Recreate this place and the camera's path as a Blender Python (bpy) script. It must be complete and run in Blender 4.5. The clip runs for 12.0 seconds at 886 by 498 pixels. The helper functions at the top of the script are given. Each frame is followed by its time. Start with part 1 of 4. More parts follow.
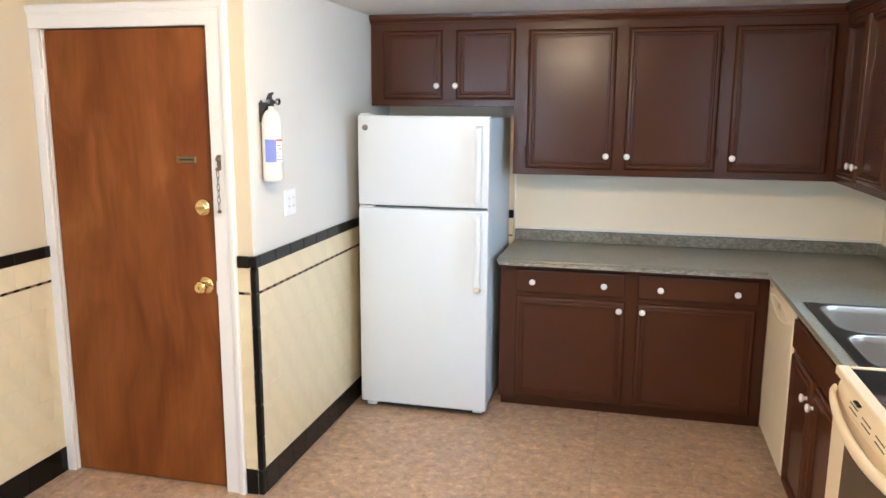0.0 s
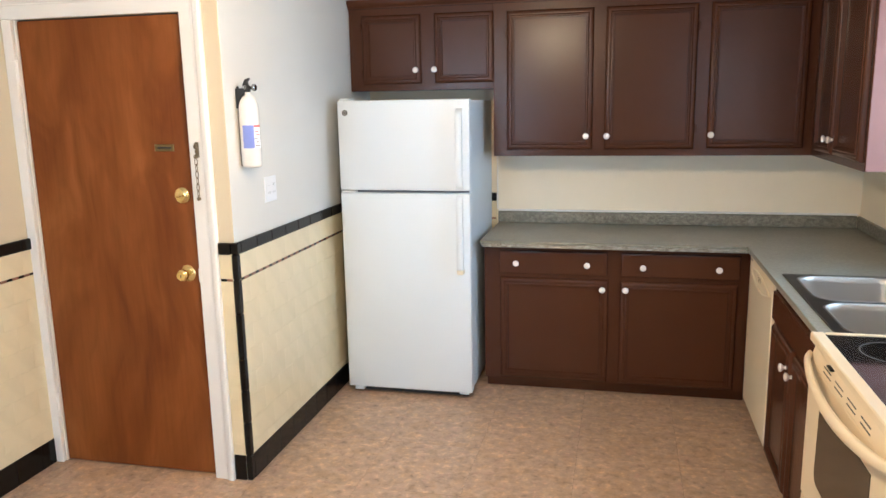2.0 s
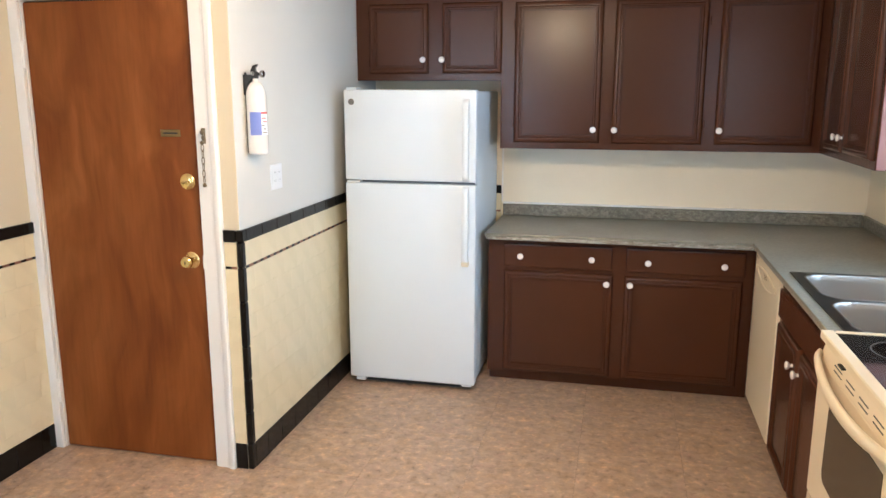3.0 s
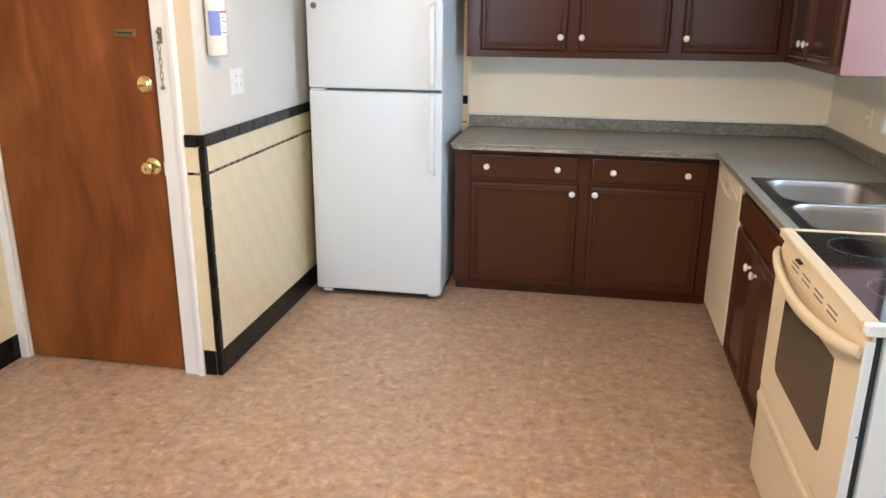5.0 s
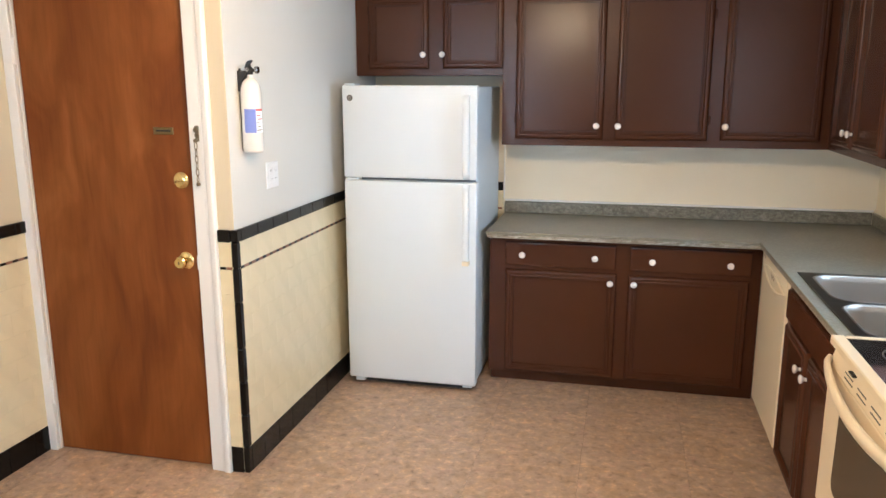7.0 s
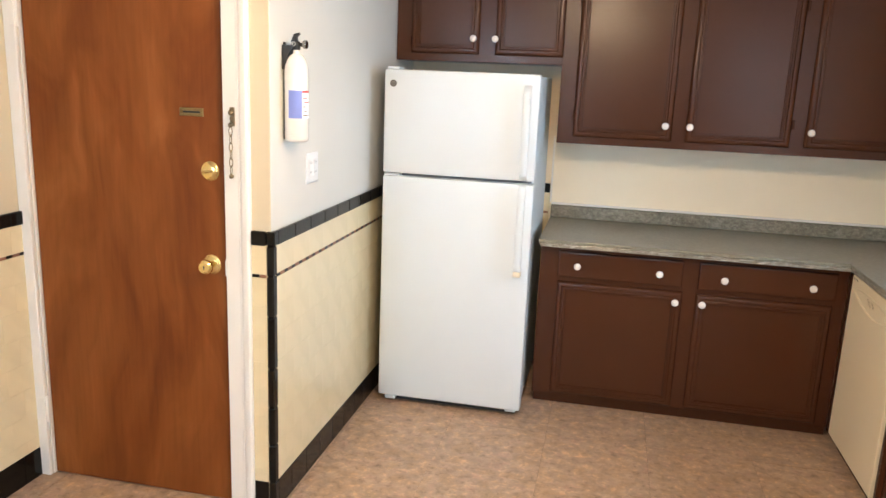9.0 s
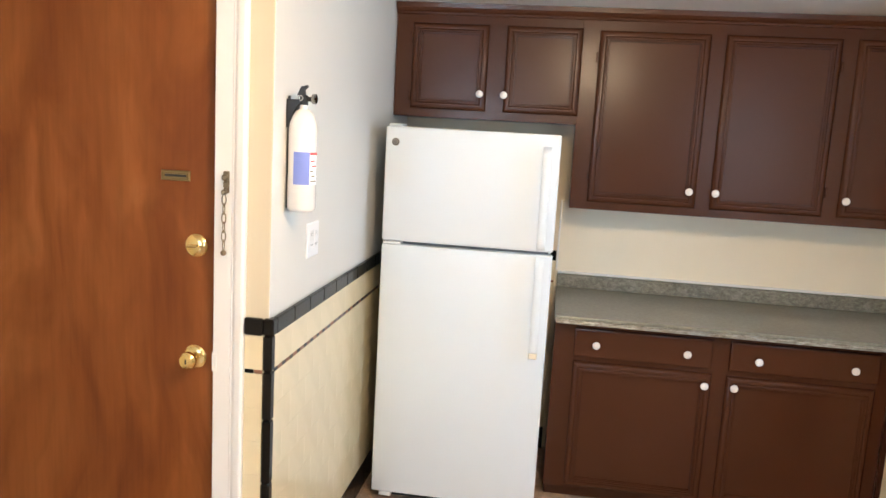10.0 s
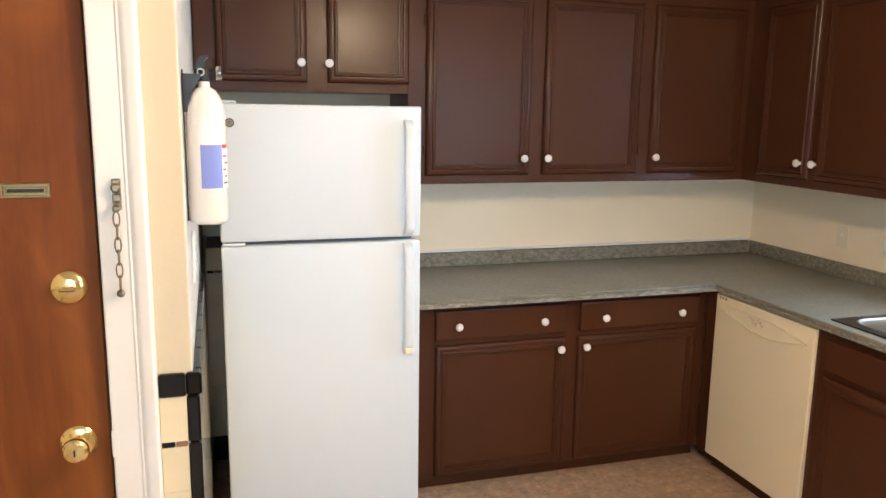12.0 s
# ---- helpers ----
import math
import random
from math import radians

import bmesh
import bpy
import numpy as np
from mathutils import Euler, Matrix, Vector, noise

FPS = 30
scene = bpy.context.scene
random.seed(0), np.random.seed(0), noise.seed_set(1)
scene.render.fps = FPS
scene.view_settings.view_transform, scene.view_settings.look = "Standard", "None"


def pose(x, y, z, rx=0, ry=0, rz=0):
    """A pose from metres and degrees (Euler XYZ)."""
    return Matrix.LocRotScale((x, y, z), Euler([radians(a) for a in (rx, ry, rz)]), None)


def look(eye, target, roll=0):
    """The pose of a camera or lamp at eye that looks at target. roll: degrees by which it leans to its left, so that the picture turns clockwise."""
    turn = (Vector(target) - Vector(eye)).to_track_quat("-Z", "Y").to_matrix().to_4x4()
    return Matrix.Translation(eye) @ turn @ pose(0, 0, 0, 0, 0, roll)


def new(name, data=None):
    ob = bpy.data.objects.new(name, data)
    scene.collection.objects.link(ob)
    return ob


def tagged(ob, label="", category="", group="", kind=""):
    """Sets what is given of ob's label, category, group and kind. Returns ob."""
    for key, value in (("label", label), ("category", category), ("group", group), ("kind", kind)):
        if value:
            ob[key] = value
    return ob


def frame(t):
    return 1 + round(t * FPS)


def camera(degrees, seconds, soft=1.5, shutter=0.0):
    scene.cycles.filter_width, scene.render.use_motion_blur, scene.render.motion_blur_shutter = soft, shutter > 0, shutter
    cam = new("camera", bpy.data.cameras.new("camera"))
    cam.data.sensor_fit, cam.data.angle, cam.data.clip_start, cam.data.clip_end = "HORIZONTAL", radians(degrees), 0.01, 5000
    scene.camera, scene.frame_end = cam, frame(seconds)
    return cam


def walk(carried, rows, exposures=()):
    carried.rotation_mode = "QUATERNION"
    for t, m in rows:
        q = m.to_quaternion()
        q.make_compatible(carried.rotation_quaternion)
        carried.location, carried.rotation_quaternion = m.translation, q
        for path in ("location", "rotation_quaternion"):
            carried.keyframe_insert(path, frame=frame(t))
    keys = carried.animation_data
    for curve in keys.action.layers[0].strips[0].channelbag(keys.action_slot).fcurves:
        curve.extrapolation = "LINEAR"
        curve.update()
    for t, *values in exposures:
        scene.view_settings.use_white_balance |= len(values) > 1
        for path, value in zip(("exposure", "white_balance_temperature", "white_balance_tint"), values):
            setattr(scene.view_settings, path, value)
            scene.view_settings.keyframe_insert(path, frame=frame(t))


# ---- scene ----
cam = camera(60.2, 12.0)
PATH = [
    (0, (1.557, -2.922, 1.724), (1.085, -1.012, 1.364), 0.3),
    (0.5, (1.583, -2.921, 1.699), (1.095, -1.017, 1.331), -0.1),
    (1, (1.583, -2.934, 1.699), (1.143, -1.023, 1.308), -1.1),
    (1.5, (1.603, -2.944, 1.704), (1.141, -1.032, 1.34), -2.5),
    (2, (1.608, -2.932, 1.688), (1.158, -1.022, 1.303), -1.1),
    (2.5, (1.588, -2.922, 1.681), (1.147, -1.013, 1.281), -0.3),
    (4.5, (1.536, -2.929, 1.661), (1.088, -1.024, 1.25), 0.5),
    (5, (1.558, -2.938, 1.601), (1.217, -1.059, 1.006), 0.5),
    (5.5, (1.584, -2.941, 1.572), (1.334, -1.095, 0.843), 0.8),
    (6, (1.58, -2.927, 1.612), (1.316, -1.07, 0.917), 1.0),
    (6.5, (1.568, -2.887, 1.682), (1.193, -0.993, 1.161), 1.0),
    (7, (1.569, -2.841, 1.69), (1.116, -0.939, 1.27), -0.1),
    (9, (1.154, -2.471, 1.659), (0.746, -0.563, 1.221), 2.3),
    (9.5, (0.968, -2.24, 1.689), (0.557, -0.312, 1.355), 2.9),
    (10, (0.818, -2.112, 1.679), (0.531, -0.156, 1.374), 3.2),
    (10.5, (0.559, -2.076, 1.658), (0.631, -0.118, 1.259), 1.3),
    (11, (0.337, -1.986, 1.64), (0.496, -0.04, 1.206), 1.9),
    (11.5, (0.175, -1.813, 1.674), (0.513, 0.119, 1.284), 0.9),
    (12, (0.06, -1.706, 1.678), (0.628, 0.178, 1.319), 0.8),
]
walk(cam, [(t, look(eye, target, roll)) for t, eye, target, roll in PATH], [(0.0, -0.03, 5350, 4), (2.0, -0.12, 5450, 4), (2.5, -0.12, 5420, 4), (4.5, -0.10, 5480, 5), (5.0, -0.19, 5400, 5), (5.5, -0.23, 5300, 4), (6.0, -0.29, 5340, 4), (6.5, -0.23, 5500, 5), (7.0, -0.16, 5550, 5), (9.0, -0.02, 5750, 5), (10.0, -0.05, 5680, 5), (11.0, -0.06, 5620, 5), (12.0, -0.10, 5750, 5)])

# ---- world, lights, exposure ----
SUN_EL, SUN_ROT = radians(38), radians(200)
world = bpy.data.worlds.new("sky")
scene.world = world
world.use_nodes = True
sky = world.node_tree.nodes.new("ShaderNodeTexSky")
sky.sky_type, sky.sun_disc, sky.sun_elevation, sky.sun_rotation = "NISHITA", False, SUN_EL, SUN_ROT
bg = world.node_tree.nodes["Background"]
world.node_tree.links.new(sky.outputs[0], bg.inputs[0])
bg.inputs[1].default_value = 0.12
scene.view_settings.exposure = 0.0


def lamp(name, kind, place, power, color, size=0.1, size_y=None, target=None, spread=180):
    data = bpy.data.lights.new(name, kind)
    data.energy, data.color = power, color
    if kind == "AREA":
        data.shape, data.size, data.size_y = "RECTANGLE", size, size_y or size
        data.spread = radians(spread)
    elif kind == "POINT":
        data.shadow_soft_size = size
    ob = new(name, data)
    ob.matrix_world = look(place, target) if target else pose(*place)
    return ob


# daylight through the window over the sink, plus added unseen east and south fill
lamp("daylight_sink_window", "AREA", (3.30, 0.12, 1.66), 43, (0.66, 0.83, 1.0), 1.1, 1.1, (0, 0.09, 1.0))
lamp("fill_east_unseen", "AREA", (3.30, -3.55, 1.60), 54, (0.84, 0.92, 1.0), 2.2, 1.5, (1.2, -1.1, 0.7))
lamp("fill_south_unseen", "AREA", (-0.42, -5.32, 1.60), 62, (0.76, 0.88, 1.0), 1.2, 1.4, (2.0, -0.8, 0.7))
lamp("ceiling_bulb", "POINT", (1.02, -0.92, 2.17), 8, (1.0, 0.66, 0.37), 0.13)

# ---- materials ----

def wire(nt, a, b):
    nt.links.new(a, b)


def base_mat(name, color, rough=0.5, metal=0.0, coat=0.0, spec=0.5):
    m = bpy.data.materials.new(name)
    m.use_nodes = True
    p = m.node_tree.nodes["Principled BSDF"]
    p.inputs["Base Color"].default_value = (*color, 1)
    p.inputs["Roughness"].default_value = rough
    p.inputs["Metallic"].default_value = metal
    p.inputs["Coat Weight"].default_value = coat
    p.inputs["Coat Roughness"].default_value = 0.08
    p.inputs["Specular IOR Level"].default_value = spec
    return m, m.node_tree, p


def noise_node(nt, scale, detail=3.0, coords="Object", stretch=(1, 1, 1), rough=0.5):
    tc = nt.nodes.new("ShaderNodeTexCoord")
    mp = nt.nodes.new("ShaderNodeMapping")
    mp.inputs["Scale"].default_value = stretch
    n = nt.nodes.new("ShaderNodeTexNoise")
    n.inputs["Scale"].default_value, n.inputs["Detail"].default_value, n.inputs["Roughness"].default_value = scale, detail, rough
    wire(nt, tc.outputs[coords], mp.inputs[0])
    wire(nt, mp.outputs[0], n.inputs["Vector"])
    return n


def ramp(nt, src, stops):
    r = nt.nodes.new("ShaderNodeValToRGB")
    els = r.color_ramp.elements
    while len(els) < len(stops):
        els.new(0.5)
    for e, (pos, col) in zip(els, stops):
        e.position, e.color = pos, (*col, 1)
    wire(nt, src, r.inputs[0])
    return r


def bump(nt, p, src, strength=0.2, dist=0.002, after=None):
    b = nt.nodes.new("ShaderNodeBump")
    b.inputs["Strength"].default_value, b.inputs["Distance"].default_value = strength, dist
    wire(nt, src, b.inputs["Height"])
    if after:
        wire(nt, after.outputs[0], b.inputs["Normal"])
    wire(nt, b.outputs[0], p.inputs["Normal"])
    return b


def shade(color, k):
    return tuple(min(1.0, c * k) for c in color)


def painted(name, color, rough=0.5, vary=0.05, grain=60, relief=0.15, coat=0.0, blotch=2.5, dist=0.001, stretch=(1, 1, 1), rvary=0.08):
    """Paint or plaster: slow blotches in colour, fine relief, uneven gloss."""
    m, nt, p = base_mat(name, color, rough, 0, coat)
    big = noise_node(nt, blotch, 4)
    r = ramp(nt, big.outputs["Fac"], [(0.3, shade(color, 1 - vary)), (0.7, shade(color, 1 + vary))])
    wire(nt, r.outputs[0], p.inputs["Base Color"])
    fine = noise_node(nt, grain, 4, stretch=stretch)
    low = noise_node(nt, grain / 8, 2)
    b1 = bump(nt, p, low.outputs["Fac"], relief * 0.6, dist * 3)
    bump(nt, p, fine.outputs["Fac"], relief, dist, b1)
    rr = nt.nodes.new("ShaderNodeMapRange")
    rr.inputs["To Min"].default_value, rr.inputs["To Max"].default_value = rough - rvary, rough + rvary
    wire(nt, big.outputs["Fac"], rr.inputs[0])
    wire(nt, rr.outputs[0], p.inputs["Roughness"])
    return m


def metal(name, color, rough, grain=(1, 1, 1), relief=0.05):
    m, nt, p = base_mat(name, color, rough, 1.0)
    n = noise_node(nt, 60, 3, stretch=grain)
    bump(nt, p, n.outputs["Fac"], relief, 0.0005)
    return m


def tile_mat(name, color, rough=0.12, vary=0.05, coat=0.3, spec=0.5):
    """Glazed tile: each piece a little different."""
    m, nt, p = base_mat(name, color, rough, 0, coat, spec)
    info = nt.nodes.new("ShaderNodeObjectInfo")
    r = ramp(nt, info.outputs["Random"], [(0.0, shade(color, 1 - vary)), (1.0, shade(color, 1 + vary))])
    n = noise_node(nt, 9, 4)
    mix = nt.nodes.new("ShaderNodeMix")
    mix.data_type, mix.blend_type = "RGBA", "MULTIPLY"
    mix.inputs["Factor"].default_value = 0.5
    r2 = ramp(nt, n.outputs["Fac"], [(0.35, (0.88, 0.88, 0.86)), (0.6, (1, 1, 1))])
    wire(nt, r.outputs[0], mix.inputs["A"])
    wire(nt, r2.outputs[0], mix.inputs["B"])
    wire(nt, mix.outputs["Result"], p.inputs["Base Color"])
    bump(nt, p, noise_node(nt, 14, 2).outputs["Fac"], 0.025, 0.002)
    return m


def floor_mat(seam=False):
    """Mottled tan and rose sheet vinyl squares, like soft slate."""
    m, nt, p = base_mat("floor_vinyl", (0.33, 0.22, 0.16), 0.42, 0, 0, 0.4)
    info = nt.nodes.new("ShaderNodeObjectInfo")
    tc = nt.nodes.new("ShaderNodeTexCoord")
    shift = nt.nodes.new("ShaderNodeVectorMath")
    shift.operation = "MULTIPLY_ADD"
    shift.inputs[1].default_value = (7, 5, 3)
    wire(nt, info.outputs["Random"], shift.inputs[0])
    wire(nt, tc.outputs["Object"], shift.inputs[2])

    def nz(scale, detail, rough, dist=0.0):
        n = nt.nodes.new("ShaderNodeTexNoise")
        n.inputs["Scale"].default_value, n.inputs["Detail"].default_value = scale, detail
        n.inputs["Roughness"].default_value, n.inputs["Distortion"].default_value = rough, dist
        wire(nt, shift.outputs[0], n.inputs["Vector"])
        return n

    a = nz(18, 7, 0.70, 0.25)
    r = ramp(nt, a.outputs["Fac"], [(0.28, (0.340, 0.246, 0.172)), (0.42, (0.408, 0.294, 0.208)), (0.52, (0.466, 0.331, 0.234)), (0.60, (0.514, 0.366, 0.259)), (0.74, (0.61, 0.442, 0.315))])
    d = nz(13, 6, 0.62, 0.3)
    ochre = ramp(nt, d.outputs["Fac"], [(0.32, (1.06, 0.95, 0.95)), (0.46, (1, 1, 1)), (0.56, (1.03, 0.98, 0.89)), (0.72, (1.0, 0.92, 0.78))])
    b = nz(31, 5, 0.62, 0.3)
    r2 = ramp(nt, b.outputs["Fac"], [(0.30, (0.60, 0.57, 0.56)), (0.38, (0.83, 0.81, 0.80)), (0.45, (1, 1, 1)), (0.56, (1.02, 1.01, 1)), (0.64, (1.34, 1.27, 1.16))])
    c = nz(1.6, 3, 0.5)
    r3 = ramp(nt, c.outputs["Fac"], [(0.3, (0.90, 0.90, 0.91)), (0.7, (1, 1, 1))])
    last = r.outputs[0]
    for k, other in ((0.9, ochre), (0.95, r2), (0.8, r3)):
        mix = nt.nodes.new("ShaderNodeMix")
        mix.data_type, mix.blend_type = "RGBA", "MULTIPLY"
        mix.inputs["Factor"].default_value = k
        wire(nt, last, mix.inputs["A"])
        wire(nt, other.outputs[0], mix.inputs["B"])
        last = mix.outputs["Result"]
    wire(nt, last, p.inputs["Base Color"])
    bump(nt, p, a.outputs["Fac"], 0.12, 0.002)
    rr = nt.nodes.new("ShaderNodeMapRange")
    rr.inputs["To Min"].default_value, rr.inputs["To Max"].default_value = 0.29, 0.44
    wire(nt, b.outputs["Fac"], rr.inputs[0])
    wire(nt, rr.outputs[0], p.inputs["Roughness"])
    return m


def wood_mat():
    """Reddish rotary-cut mahogany veneer, varnished."""
    m, nt, p = base_mat("door_veneer", (0.25, 0.08, 0.03), 0.50, 0, 0.0, 0.18)
    warp = noise_node(nt, 1.5, 3, stretch=(1.0, 1, 0.45))
    fine = noise_node(nt, 60, 5, stretch=(1, 1, 0.05), rough=0.6)
    tc = nt.nodes.new("ShaderNodeTexCoord")
    mp = nt.nodes.new("ShaderNodeMapping")
    mp.inputs["Scale"].default_value = (0.62, 1.0, 0.19)
    mp.inputs["Rotation"].default_value = (0, radians(-9), 0)
    add = nt.nodes.new("ShaderNodeVectorMath")
    add.operation = "MULTIPLY_ADD"
    add.inputs[1].default_value = (0.42, 0.2, 0.30)
    wire(nt, warp.outputs["Color"], add.inputs[0])
    wire(nt, tc.outputs["Object"], mp.inputs[0])
    wire(nt, mp.outputs[0], add.inputs[2])
    band = nt.nodes.new("ShaderNodeTexNoise")
    band.inputs["Scale"].default_value, band.inputs["Detail"].default_value = 5.5, 5
    band.inputs["Distortion"].default_value = 0.9
    wire(nt, add.outputs[0], band.inputs["Vector"])
    r = ramp(nt, band.outputs["Fac"], [(0.30, (0.146, 0.040, 0.008)), (0.44, (0.184, 0.053, 0.010)), (0.54, (0.222, 0.069, 0.014)), (0.70, (0.300, 0.106, 0.025))])
    r2 = ramp(nt, fine.outputs["Fac"], [(0.33, (0.78, 0.74, 0.70)), (0.56, (1.05, 1.05, 1.05))])
    mix = nt.nodes.new("ShaderNodeMix")
    mix.data_type, mix.blend_type = "RGBA", "MULTIPLY"
    mix.inputs["Factor"].default_value = 0.40
    wire(nt, r.outputs[0], mix.inputs["A"])
    wire(nt, r2.outputs[0], mix.inputs["B"])
    # soft streaks that follow the figure, and sparse dark pores
    drift = nt.nodes.new("ShaderNodeVectorMath")
    drift.operation = "MULTIPLY"
    drift.inputs[1].default_value = (30, 30, 4.2)
    wire(nt, add.outputs[0], drift.inputs[0])
    streak = nt.nodes.new("ShaderNodeTexNoise")
    streak.inputs["Scale"].default_value, streak.inputs["Detail"].default_value = 1.0, 4
    wire(nt, drift.outputs[0], streak.inputs["Vector"])
    r3 = ramp(nt, streak.outputs["Fac"], [(0.30, (0.66, 0.62, 0.58)), (0.45, (0.92, 0.91, 0.90)), (0.60, (1.08, 1.08, 1.08))])
    mix2 = nt.nodes.new("ShaderNodeMix")
    mix2.data_type, mix2.blend_type = "RGBA", "MULTIPLY"
    mix2.inputs["Factor"].default_value = 0.32
    wire(nt, mix.outputs["Result"], mix2.inputs["A"])
    wire(nt, r3.outputs[0], mix2.inputs["B"])
    wire(nt, mix2.outputs["Result"], p.inputs["Base Color"])
    bump(nt, p, fine.outputs["Fac"], 0.08, 0.001)
    return m


def counter_mat(name, stops, stretch=(1, 1, 1), scale=60):
    """Grey-green laminate with cloudy pale flecks."""
    m, nt, p = base_mat(name, (0.13, 0.13, 0.115), 0.29, 0, 0, 0.42)
    a = noise_node(nt, scale, 7, stretch=stretch, rough=0.75)
    r = ramp(nt, a.outputs["Fac"], stops)
    big = noise_node(nt, 5, 4)
    r2 = ramp(nt, big.outputs["Fac"], [(0.35, (0.86, 0.85, 0.83)), (0.65, (1, 1, 1))])
    mix = nt.nodes.new("ShaderNodeMix")
    mix.data_type, mix.blend_type = "RGBA", "MULTIPLY"
    mix.inputs["Factor"].default_value = 1.0
    wire(nt, r.outputs[0], mix.inputs["A"])
    wire(nt, r2.outputs[0], mix.inputs["B"])
    wire(nt, mix.outputs["Result"], p.inputs["Base Color"])
    bump(nt, p, a.outputs["Fac"], 0.08, 0.001)
    return m


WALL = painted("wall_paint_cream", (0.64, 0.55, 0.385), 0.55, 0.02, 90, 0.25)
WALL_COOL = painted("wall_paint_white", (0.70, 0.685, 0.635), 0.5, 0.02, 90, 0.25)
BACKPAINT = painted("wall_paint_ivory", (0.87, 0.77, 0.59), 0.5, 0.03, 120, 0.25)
CEIL = painted("ceiling_paint", (0.76, 0.74, 0.70), 0.7, 0.02, 90, 0.2)
TRIM = painted("trim_gloss_white", (0.84, 0.81, 0.76), 0.36, 0.015, 40, 0.06, 0.1, 5)
BROWN = painted("cabinet_brown_paint", (0.068, 0.0238, 0.0108), 0.235, 0.05, 40, 0.30, 0.0, 3, 0.0012, rvary=0.02)
BROWN.node_tree.nodes["Principled BSDF"].inputs["Specular IOR Level"].default_value = 0.23
BROWN_IN = painted("cabinet_brown_inside", (0.07, 0.03, 0.02), 0.5)
# the cabinet brown made paler and pinker, standing in for window light
BROWN_LIT = painted("cabinet_brown_window_lit", (0.235, 0.108, 0.088), 0.35, 0.05, 60, 0.2)
WHITE_APP = painted("appliance_white", (0.735, 0.785, 0.82), 0.45, 0.01, 260, 0.22, 0.0, 3, 0.0006)
BISQUE = painted("appliance_bisque", (0.80, 0.69, 0.49), 0.36, 0.015, 200, 0.1, 0.0, 3, 0.0004)
BISQUE_RANGE = painted("range_bisque", (0.69, 0.580, 0.405), 0.36, 0.015, 200, 0.1, 0.0, 3, 0.0004)
ENAMEL = painted("range_side_white", (0.87, 0.87, 0.84), 0.3, 0.02, 120, 0.08, 0.3)
CREAM_TILE = tile_mat("glazed_cream_tile", (0.76, 0.65, 0.42), 0.13, 0.012)
BLACK_TILE = tile_mat("glazed_black_tile", (0.009, 0.008, 0.007), 0.13, 0.3, 0.0, 0.22)
GROUT = painted("grout", (0.70, 0.62, 0.42), 0.5, 0.05, 200, 0.2)
RUST_TILE = tile_mat("glazed_rust_tile", (0.24, 0.12, 0.075), 0.2, 0.3)
VINYL = floor_mat()
SEAM = painted("floor_seam", (0.23, 0.16, 0.11), 0.7, 0.1)
WOOD = wood_mat()
COUNTER = counter_mat("counter_laminate", [(0.30, (0.168, 0.160, 0.124)), (0.5, (0.230, 0.220, 0.174)), (0.64, (0.288, 0.276, 0.224)), (0.78, (0.43, 0.415, 0.355))])
SPLASH = counter_mat("backsplash_laminate", [(0.32, (0.115, 0.105, 0.080)), (0.45, (0.185, 0.172, 0.134)), (0.57, (0.275, 0.258, 0.210)), (0.70, (0.38, 0.362, 0.308))], (1, 1, 1.5), 42)
# same laminate, with the light and highlights on the front edge painted in
COUNTER_EDGE_LIT = counter_mat("counter_edge_laminate_lit", [(0.30, (0.15, 0.13, 0.10)), (0.44, (0.25, 0.225, 0.18)), (0.56, (0.38, 0.36, 0.31)), (0.70, (0.60, 0.585, 0.54))], (1, 1, 2.2), 38)
STEEL = metal("brushed_steel", (0.38, 0.35, 0.315), 0.40, (1, 12, 1), 0.08)
STEEL_DECK = painted("sink_rim_black", (0.010, 0.009, 0.008), 0.30, 0.1, 30, 0.05, 0.0)
CHROME = metal("chrome", (0.33, 0.32, 0.31), 0.07)
BRASS = metal("polished_brass", (0.84, 0.66, 0.30), 0.17)
OLD_BRASS = metal("aged_brass", (0.31, 0.23, 0.105), 0.34)
DARK_METAL = metal("tarnished_steel", (0.24, 0.195, 0.13), 0.38)
KNOB = painted("ceramic_white", (0.80, 0.74, 0.69), 0.15, 0.01, 30, 0.02, 0.4)
BLACK = painted("black_plastic", (0.012, 0.012, 0.012), 0.4, 0.1)
DARK = painted("dark_parts_and_gaps", (0.03, 0.03, 0.03), 0.7, 0.1)
GASKET = painted("gasket_grey", (0.24, 0.25, 0.27), 0.6, 0.05)
IVORY = painted("ivory_plastic", (0.80, 0.72, 0.56), 0.35, 0.01)
PLASTIC = painted("white_plastic", (0.82, 0.83, 0.84), 0.35, 0.01)
CYL = painted("extinguisher_white", (0.75, 0.72, 0.67), 0.25, 0.02, 60, 0.03, 0.3)
LABEL_BLUE = painted("label_blue", (0.20, 0.25, 0.62), 0.4, 0.05)
LABEL_RED = painted("label_red", (0.55, 0.06, 0.05), 0.4, 0.05)
COOKGLASS = base_mat("cooktop_glass", (0.016, 0.016, 0.018), 0.05, 0, 0.4)[0]
BURNER = base_mat("burner_black_glass", (0.006, 0.006, 0.007), 0.07)[0]
RING = base_mat("burner_print", (0.10, 0.10, 0.10), 0.12)[0]
OVENGLASS = base_mat("oven_glass", (0.042, 0.034, 0.020), 0.12, 0, 0.1)[0]
GLASS, _nt, _p = base_mat("window_glass", (1, 1, 1), 0.0)
_p.inputs["Transmission Weight"].default_value = 1.0
_p.inputs["IOR"].default_value = 1.45
OPAL, _nt, _p = base_mat("opal_glass_lit", (0.9, 0.85, 0.75), 0.3)
_p.inputs["Emission Color"].default_value = (1.0, 0.67, 0.385, 1)
_p.inputs["Emission Strength"].default_value = 140.0

